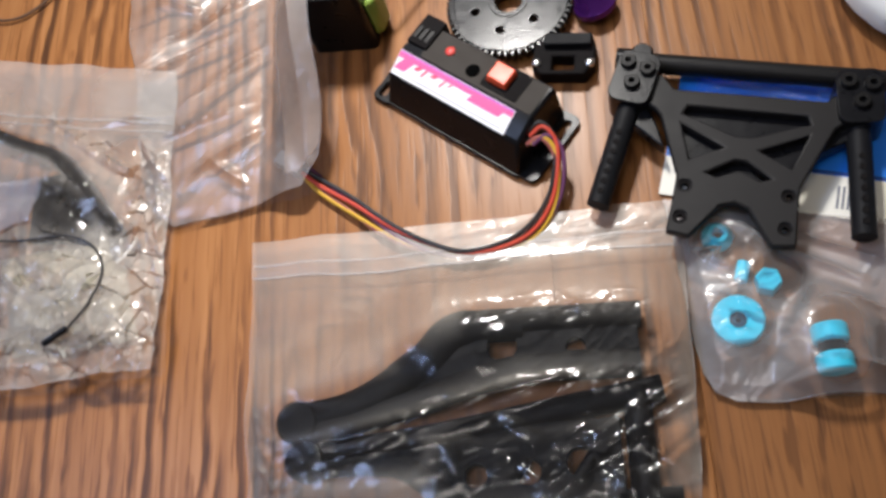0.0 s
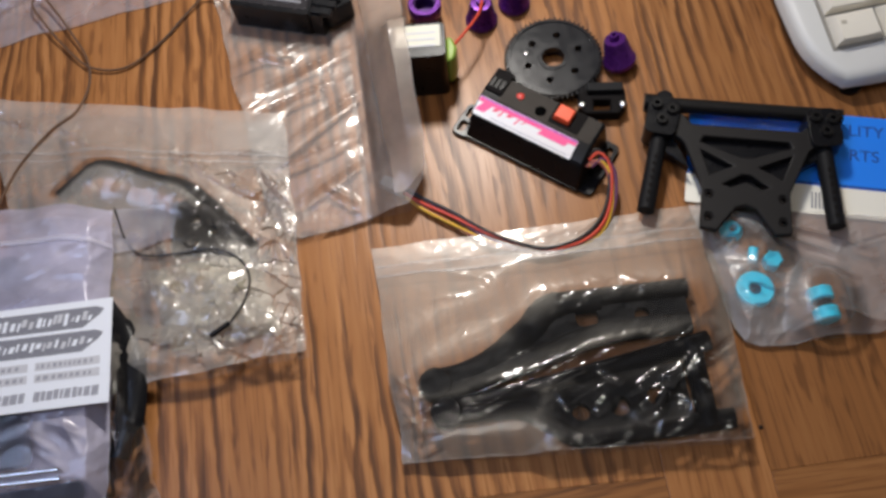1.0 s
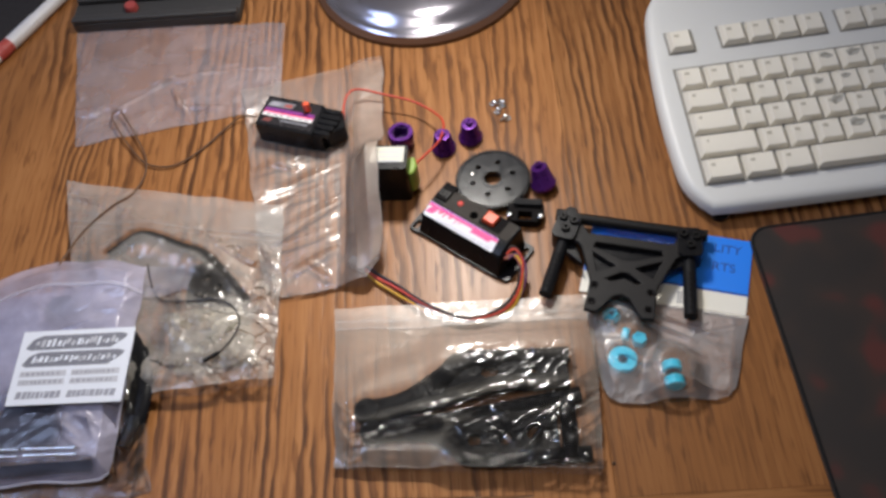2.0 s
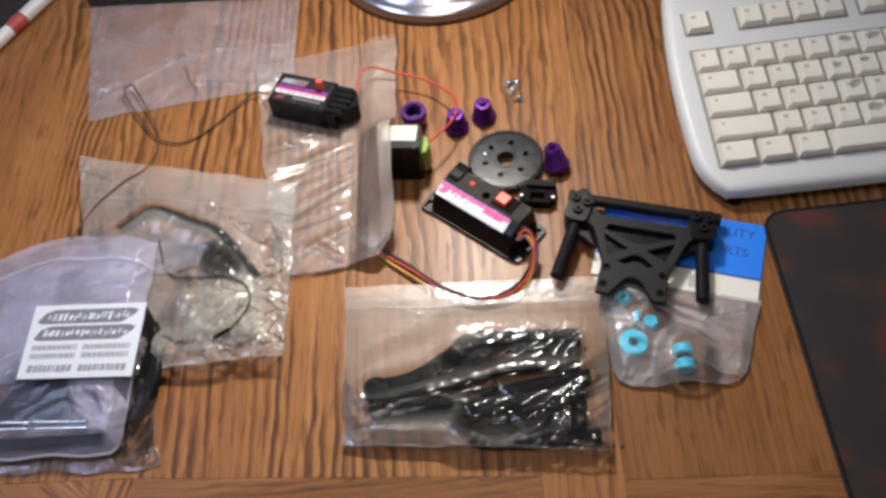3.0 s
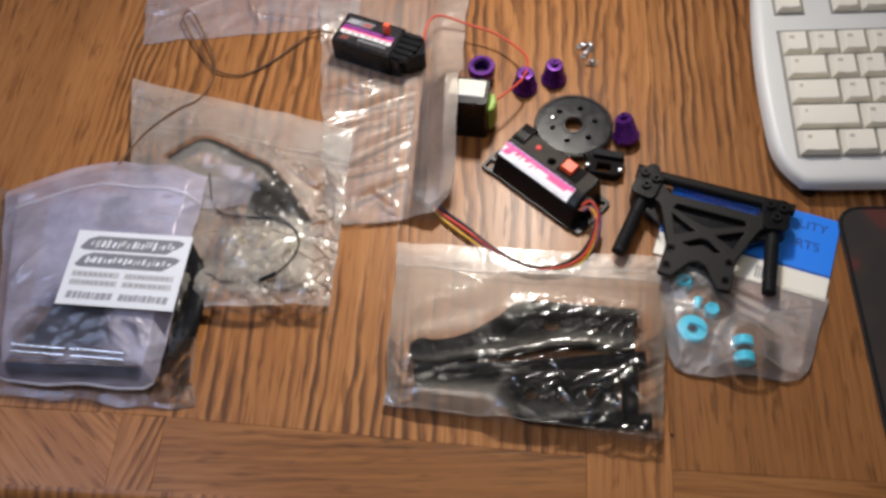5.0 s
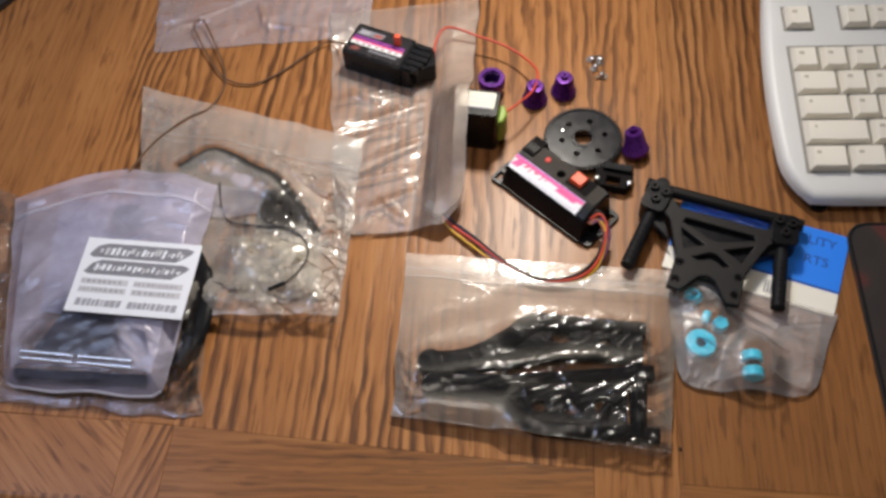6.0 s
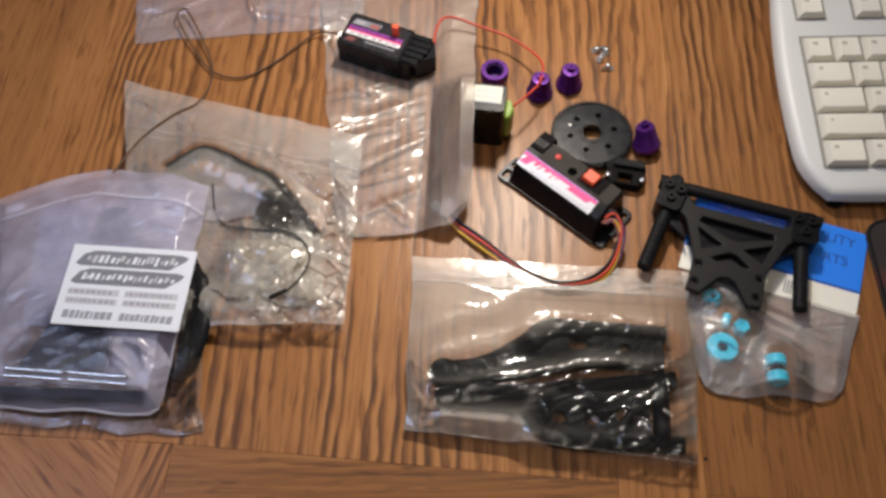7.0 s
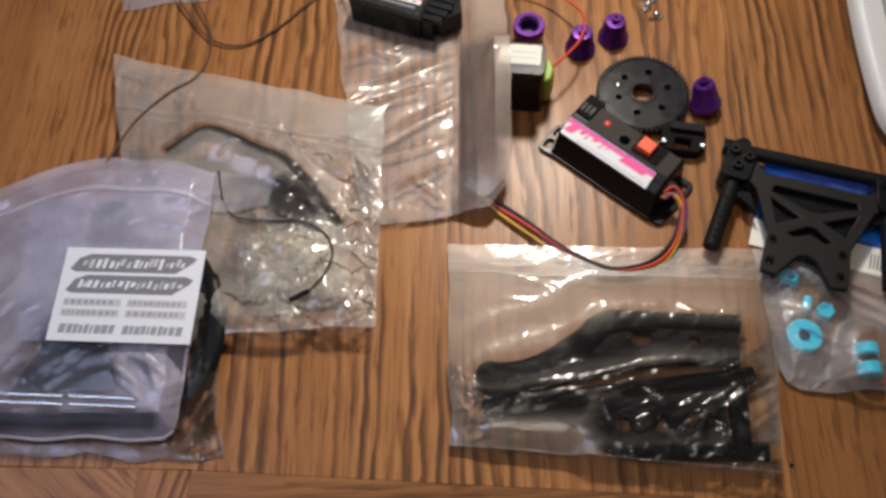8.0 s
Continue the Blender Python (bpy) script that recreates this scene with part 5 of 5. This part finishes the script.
for k, (x, w, y0) in enumerate(((9, 4, 5.4), (13, 2.6, 4.2), (17, 4, 5.8), (22.5, 2.4, 4.0), (26, 2.4, 5.6), (36, 17, 4.9))):
    printed("logo_shape", x, y0, x + w, 7.3, 1.6, PINK if k != 5 else ROSE, lab, 0.25)
printed("label_rule", 10, 1.2, 55, 1.7, 0, PALE_INK, lab, 0.25)
part("light", lathe([(0, ESC_Z + 0.2), (2.0, ESC_Z + 0.2), (2.0, ESC_Z + 0.8), (1.1, ESC_Z + 1.2), (0, ESC_Z + 1.3)], 14, cx=19.3, cy=25.2), RED, esc)
# No recess here: a black disc carries the hole's shade.
part("adjuster_hole", lathe([(0, ESC_Z + 0.45), (2.8, ESC_Z + 0.45), (3.1, ESC_Z + 0.3)], 18, cx=32.6, cy=22.5), plain("hole_shade_black", (0.002, 0.002, 0.002), 0.9, spec=0.0), esc)
part("switch_well", plate([rounded(38.5, 19.0, 55.5, 31.5, 0.8)], ESC_Z + 0.1, ESC_Z + 0.75), DULL, esc)
part("switch_button", box(0, 0, 0, 9.6, 9.0, 4.2, taper=0.6), ORANGE, esc, "orange-red rocker switch", bevel=0.5).matrix_local = pose(39.8 * MM, 21.2 * MM, (ESC_Z + 0.3) * MM, 0, 4, 0)
part("plug_block", box(0.5, 20.5, ESC_Z - 8, 10.5, D + 2.5, ESC_Z + 1.4), DULL, esc, bevel=0.5)
for k in range(3):
    part("plug_pin", box(2.0 + 2.8 * k, 23.0, ESC_Z + 1.4, 3.6 + 2.8 * k, 28.5, ESC_Z + 2.0), CHARCOAL, esc, smooth=False)

# wire loom from the controller
loom = thing("wire_loom", "bundle of coloured wires curving across the table", "wires", -10, 190, 0)
PATH_LOOM = [(4, 219, 13), (10, 221, 15), (14.5, 214, 12), (12, 199, 7), (5, 188, 5), (-6, 181.5, 4), (-22, 179, 3.6), (-36, 183, 3.5), (-52, 192, 3.5), (-68, 206, 3), (-82, 218, 2.5), (-90, 226, 2.5)]
for k, (colour, dx, dy, dz) in enumerate((("black", -0.5, 2.6, 2.4), ("red", 0.6, 0.6, 1.8), ("yellow", 0.8, -1.8, 0.2), ("rose", -0.2, -0.4, 0.0), ("purple", 2.6, -0.2, 0.6), ("black", 0.4, 1.6, 0.0))):
    pts = []
    for i, (x, y, z) in enumerate(PATH_LOOM):
        tw = 1.7 * math.sin(0.9 * i + 1.1 * k)
        pts.append((x + dx + 0.35 * tw, y + dy + tw * 0.8, max(1.3, z + dz)))
    wpart("wire", sweep(pts, 0.9, seg=8, smooth=8), WIRES[colour], loom, colour + " insulated wire")
wpart("plug", sweep([(-89, 226, 4), (-100, 234, 3.6)], 3.0, seg=4, smooth=0, square=True), plain("beige_plug", (0.42, 0.40, 0.37), 0.5), loom, "beige plug under the film", bevel=0.4)

# ---- receiver ----
rec = thing("receiver", "small black radio receiver with a pink and white label", "receiver", -170.5, 351, 2.2, -20.4)
RZ = 18.5
part("body", plate([rounded(0, 0, 46, 29, 1.4)], 0, RZ), BLACK, rec, bevel=1.0)
part("top_label", box(2, 2.5, RZ, 44, 27, RZ + 0.3), plain("black_gloss_label", (0.02, 0.018, 0.02), 0.25), rec, smooth=False)
printed("label_band", 2.4, 10.2, 42.0, 14.6, 0.0, LABEL_WHITE, rec, RZ + 0.3)
printed("label_band", 2.4, 13.2, 42.0, 14.6, 0.0, ROSE, rec, RZ + 0.42)
printed("label_band", 2.4, 15.4, 42.0, 18.0, 0.0, plain("deep_violet_print", (0.20, 0.035, 0.22), 0.3), rec, RZ + 0.3)
printed("label_frame", 2.4, 19.4, 24, 24.6, 2.0, INK, rec, RZ + 0.3)
printed("logo_shape", 4, 20.2, 13, 23.6, 2.0, plain("grey_print", (0.28, 0.27, 0.30), 0.5), rec, RZ + 0.42)
printed("logo_shape", 15.5, 20.4, 22.5, 23.0, 1.0, plain("dull_red_print", (0.30, 0.05, 0.04), 0.5), rec, RZ + 0.42)
printed("logo_shape", 4, 4.6, 12, 8.2, 2.0, plain("dark_red_print", (0.14, 0.03, 0.025), 0.5), rec, RZ + 0.3)
for x in (5, 10.5, 15, 21, 25.5, 31, 36):
    printed("text_mark", x, 11.2, x + 3.6, 12.4, 0.4, INK, rec, RZ + 0.42)
printed("text_bar", 18, 6.6, 40, 8.2, 0.0, INK, rec, RZ + 0.3)
part("channel_crystal", box(33.0, 19, RZ, 37.2, 22.5, RZ + 9.0), ORANGE, rec, "orange crystal tab standing up", bevel=0.4)
part("socket_block", plate([rounded(46, 0.6, 53, 28, 1.0)], 0, RZ - 1.0), BLACK, rec, bevel=0.6)
for k in range(5):
    part("plug", box(46.5, 1.6 + 5.2 * k, RZ - 3, 62 - 1.4 * abs(k - 2.5), 5.9 + 5.2 * k, RZ + 0.8), BLACK, rec, bevel=0.4)
part("plug_shell", plate([[(57, 5), (67, 15), (61, 27), (52, 27), (52, 5)]], 2, RZ - 2), BLACK, rec, bevel=0.6)

def on_film(film, pts, up=0.9):
    """Lay a wire on a sheet of film."""
    return [(x, y, max(film.height(x, y) + up, 1.0)) for x, y in pts]


aerial = thing("aerial_wire", "long thin brown aerial wire looping over the table", "wire", -250, 320, 0)
wpart("strand", sweep([(-170, 362, 16), (-176, 370, 9), (-188, 374, 4), (-200, 364, 2.5), (-216, 347, 2), (-236, 334, 2), (-256, 338, 2.5), (-270, 354, 3.0), (-282, 372, 4.5), (-289, 386, 6.0), (-284, 392, 6.5),
                       (-276, 380, 5.5), (-267, 364, 4.0), (-258, 345, 3.2), (-256, 327, 3)] + on_film(film_b, ((-261, 307), (-275, 296), (-291, 279), (-300, 262), (-306, 246))), 0.7, seg=7, smooth=8), WIRES["brown"], aerial)
wire_end = thing("thin_wire", "thin black wire curling over a crinkled bag", "wire", -200, 200, 0)
wpart("strand", sweep([(-235.2, 234.0, 21)] + on_film(film_b, ((-235.1, 223.3), (-228.2, 213.4), (-216.8, 209.0), (-202.6, 208.0), (-188.4, 207.0), (-176.3, 200.2), (-171.1, 188.7), (-173.9, 174.9), (-181.1, 164.2)), 1.2), 0.55, seg=7, smooth=8), WIRES["black"], wire_end)
wpart("tip", sweep(on_film(film_b, ((-181.1, 164.2), (-191.1, 159.2)), 1.6), 1.3, seg=10, smooth=0), BLACK, wire_end)

red_lead = thing("red_lead", "thin red wire arching from receiver to battery pack", "wire", -60, 360, 0)
wpart("strand", sweep([(-104, 345, 16), (-104, 362, 19), (-100, 374, 20), (-92, 378, 18), (-76, 374, 15), (-54, 366, 13), (-38, 352, 14), (-31, 338, 17), (-34, 320, 20), (-44, 306, 22), (-52, 298, 22)], 0.85, seg=8, smooth=8), WIRES["red"], red_lead)

# ---- battery pack ----
pack = thing("battery_pack", "black wrapped battery pack with white label and lime end", "battery", -86, 286, 0, -6)
PH = 36.0
part("wrap", plate([rounded(0, 0, 29, 21, 3.0)], 0, PH), BLACK, pack, bevel=2.0)
part("label", plate([rounded(3.5, 6.0, 26.5, 19.5, 0.8)], PH - 0.3, PH + 0.25), plain("cream_label", (0.62, 0.61, 0.52), 0.6, vary=0.06), pack, "plain white paper label", smooth=False)
for y0 in (6, 10, 14):
    printed("text_bar", 9, y0, 24, y0 + 1.2, 0, PALE_INK, pack, PH + 0.25)
part("lime_end", plate([[(29, 3), (33, 5), (34.5, 12), (32, 19), (29, 19)]], 5, 26), LIME, pack, bevel=1.5)

# ---- purple alloy cups ----
cup_open = lathe([(0, 1.0), (7.0, 1.0), (7.6, 0), (8.2, 0), (8.6, 2.0), (9.4, 8), (9.4, 13.2), (8.9, 14), (6.4, 14), (6.0, 13.4), (5.4, 5), (0, 4.5)], 32)
cup_a = thing("alloy_cup", "purple anodised alloy cup standing open end up", "alloy cup", -63, 336, 0, group="purple alloy cups")
part("shell", cup_open, PURPLE, cup_a)
# Shade inside the cup is put into a darker copy of the purple.
part("bore", lathe([(0, 5.0), (5.2, 5.0), (5.8, 12.6), (5.5, 12.6), (5.0, 5.4), (0, 5.4)], 24), PURPLE_SHADE, cup_a)
cup_b = thing("alloy_cup", "tapered purple anodised alloy cup standing on its rim", "alloy cup", -12.5, 335.5, 0, group="purple alloy cups")
part("shell", lathe([(0, 0), (8.8, 0), (9.0, 1.0), (9.0, 2.6), (8.2, 3.4), (6.2, 15), (5.6, 16.4), (3.0, 16.6), (0, 16.6)], 32), PURPLE, cup_b)
part("spigot", lathe([(1.2, 16.4), (2.6, 16.4), (2.6, 19.5), (1.2, 19.5)], 20, close=True), PURPLE, cup_b)
copy_thing(cup_b, pose(-0.0325, 0.3275, 0, 0, 0, 40))
cup_d = copy_thing(cup_b, Matrix.Translation((0.0365, 0.2835, 0.0032)) @ Vector((-0.20, 0.28, 0.94)).to_track_quat("Z", "Y").to_matrix().to_4x4())
tagged(cup_d, "tapered purple anodised alloy cup leaning against the gear")

# ---- steel ball studs ----
stud = None
for x, y, rz in ((7.5, 366, 20), (13.8, 365.5, 100), (10.2, 358.5, 60), (14.5, 351, 200)):
    if stud is None:
        stud = thing("ball_stud", "tiny bright steel ball stud lying on the table", "ball stud", x, y, 0, rz, group="loose ball studs")
        part("ball", lathe([(0, 0.2), (1.4, 0.6), (2.2, 1.6), (2.4, 2.6), (2.2, 3.6), (1.4, 4.6), (0, 5.0)], 16), STEEL, stud)
        part("hex", lathe([(0, 0), (3.0, 0), (3.0, 1.4), (0, 1.4)], 6, cx=-1.2, cy=0.6), STEEL, stud)
        part("stem", sweep([(0, 0, 2.2), (4.6, 1.0, 1.4)], 1.1, seg=8, smooth=0), STEEL, stud)
    else:
        copy_thing(stud, pose(x * MM, y * MM, 0, 0, 0, rz))

# ---- spur gear ----
gear = thing("spur_gear", "dark grey plastic spur gear with round holes and a modelled highlight dot", "gear", 1.0, 290.5, 2.5, 12)
teeth = []
NT = 58
for i in range(NT):
    for f, r in ((0.0, 24.8), (0.28, 24.8), (0.40, 26.6), (0.62, 26.6), (0.78, 24.8)):
        a = 2 * math.pi * (i + f) / NT
        teeth.append((r * math.cos(a), r * math.sin(a)))
GEAR = plain("graphite_nylon", (0.010, 0.010, 0.012), 0.2, vary=0.25, spec=0.4)
part("toothed_disc", plate([teeth, ring(6.0, 24)] + [ring(2.0, 12, 14.5 * math.cos(radians(60 * k)), 14.5 * math.sin(radians(60 * k))) for k in range(6)], 0, 5.2), GEAR, gear)
part("rim", lathe([(23.0, 5.0), (24.6, 5.0), (24.6, 5.9), (23.2, 5.9)], 48, close=True), GEAR, gear)
part("hub", lathe([(6.0, 5.0), (8.2, 5.0), (8.0, 5.7), (6.0, 5.7)], 32, close=True), GEAR, gear)
# Tiny bright stud added as the highlight on the disc.
part("web_pin", lathe([(0, 5.0), (0.8, 5.0), (0.8, 6.0), (0, 6.1)], 12, cx=-14.5 * math.cos(radians(30)), cy=8.0), STEEL, gear)

# ---- servo bracket ----
bracket = thing("servo_bracket", "small black plastic bracket with a square opening and screws", "bracket", 21, 259, 0, -10)
part("frame", plate([[(-12, 9), (-5, 11), (11, 11), (12.5, 6), (12.5, -3), (9, -8), (-9, -8), (-12.5, -4)], [(-4.5, -6), (4.5, -6), (4.5, 0.5), (-4.5, 0.5)]], 0, 7.5), DULL, bracket, bevel=0.8)
part("top_rail", box(-8, 4, 7.5, 11, 9.5, 10.5), MATTE, bracket, bevel=0.6)
for x in (-10.5, 10.8):
    part("screw", lathe([(0, 7.3), (1.9, 7.3), (1.9, 8.4), (1.2, 9.0), (0, 9.1)], 14, cx=x, cy=-3.0), STEEL, bracket)

# ---- desk lamp ----
lamp = thing("desk_lamp", "chrome desk lamp standing on a round polished base", "lamp", -42, 527, 0)
part("base", lathe([(0, 0), (91, 0), (92, 2), (90.5, 5), (84, 8.5), (80, 9.0), (77, 12), (66, 16.5), (40, 20), (12, 22), (0, 22)], 72), plain("satin_chrome", (0.40, 0.385, 0.44), 0.17, metal=0.85, vary=0.03, bump=0.0, even=0.01), lamp)
part("base_ring", lathe([(87, 4.2), (92.6, 1.0), (92.6, 3.6), (88.5, 7.2)], 72, close=True), plain("smoked_brown_trim", (0.10, 0.05, 0.03), 0.12, vary=0.1), lamp)
head = (LAMP_HEAD - Vector((-0.042, 0.527, 0))) * 1000
part("stem", sweep([(0, 30, 14), (0, 62, 190), (2, 62, 380), (6, 30, 480), (head.x, head.y + 4, head.z + 52)], 5.0, seg=12, smooth=8), CHROME, lamp)
shade = lathe([(14, 50), (18, 46), (46, 4), (47, 0), (45.5, 0), (44.5, 4), (17, 44), (14, 47)], 40, close=True)
sh = part("shade", shade, CHROME, lamp)
sh.matrix_local = lamp.matrix_basis.inverted() @ look(LAMP_HEAD + (LAMP_HEAD - LAMP_AIM).normalized() * 0.004, LAMP_AIM)

# ---- things along the back edge ----
case_box = thing("ribbed_case", "dark grey ribbed plastic case with a red button", "plastic case", -266, 516, 0, -3.0)
RIB = plain("dark_grey_case", (0.035, 0.033, 0.032), 0.5)
part("body", plate([rounded(-72, -28, 72, 60, 4)], 1.2, 9), RIB, case_box, bevel=1.5)
for k, (y, h) in enumerate(((-27.5, 13), (-4, 14), (8, 16), (20, 16))):
    part("rib", box(-71, y, 8.8, 71, y + 7.0, h), RIB, case_box, bevel=1.2)
part("button", lathe([(0, 9), (5.5, 9), (5.5, 13), (4.6, 14.5), (0, 14.5)], 20, cx=-22, cy=-12.5), plain("dull_red_plastic", (0.30, 0.05, 0.045), 0.5), case_box)

pen = thing("white_cable_end", "white cable end with ribbed sleeve and a red button", "cable", -384, 491, 0, 58)
PENW = plain("white_plastic", (0.74, 0.72, 0.72), 0.35, vary=0.05)
part("sleeve", sweep([(-14, 0, 6.2), (100, 0, 6.2)], 5.6, seg=18, smooth=0), PENW, pen)
for k in range(9):
    part("rib", sweep([(-12 + 3.6 * k, 0, 6.2), (-10.2 + 3.6 * k, 0, 6.2)], 6.2, seg=18, smooth=0), PENW, pen)
part("tail", sweep([(-60, 0, 6.2), (-26, 0, 6.2)], 5.6, seg=18, smooth=0), PENW, pen)
part("button", sweep([(-29, 0, 6.2), (-21, 0, 6.4), (-13, 0, 6.2)], [6.0, 6.6, 6.0], seg=18, smooth=6), plain("brick_red_plastic", (0.36, 0.06, 0.05), 0.45), pen)

# Added black slab that fills the dark back corner; no known object.
folder = thing("black_folder", "matte black slab added to fill the dark back corner", "folder", -384, 491, 0, 58)
part("cover", plate([rounded(-120, 8, 140, 190, 3)], 0, 5.0), plain("matte_black_fill", (0.016, 0.013, 0.013), 0.7), folder, bevel=0.5)

speck = thing("crumb", "tiny dark crumb on the oak table top", "crumb", 56, 78, 0)
part("grain", lathe([(0, 0), (1.1, 0.1), (0.8, 0.7), (0, 0.9)], 7), BLACK, speck)
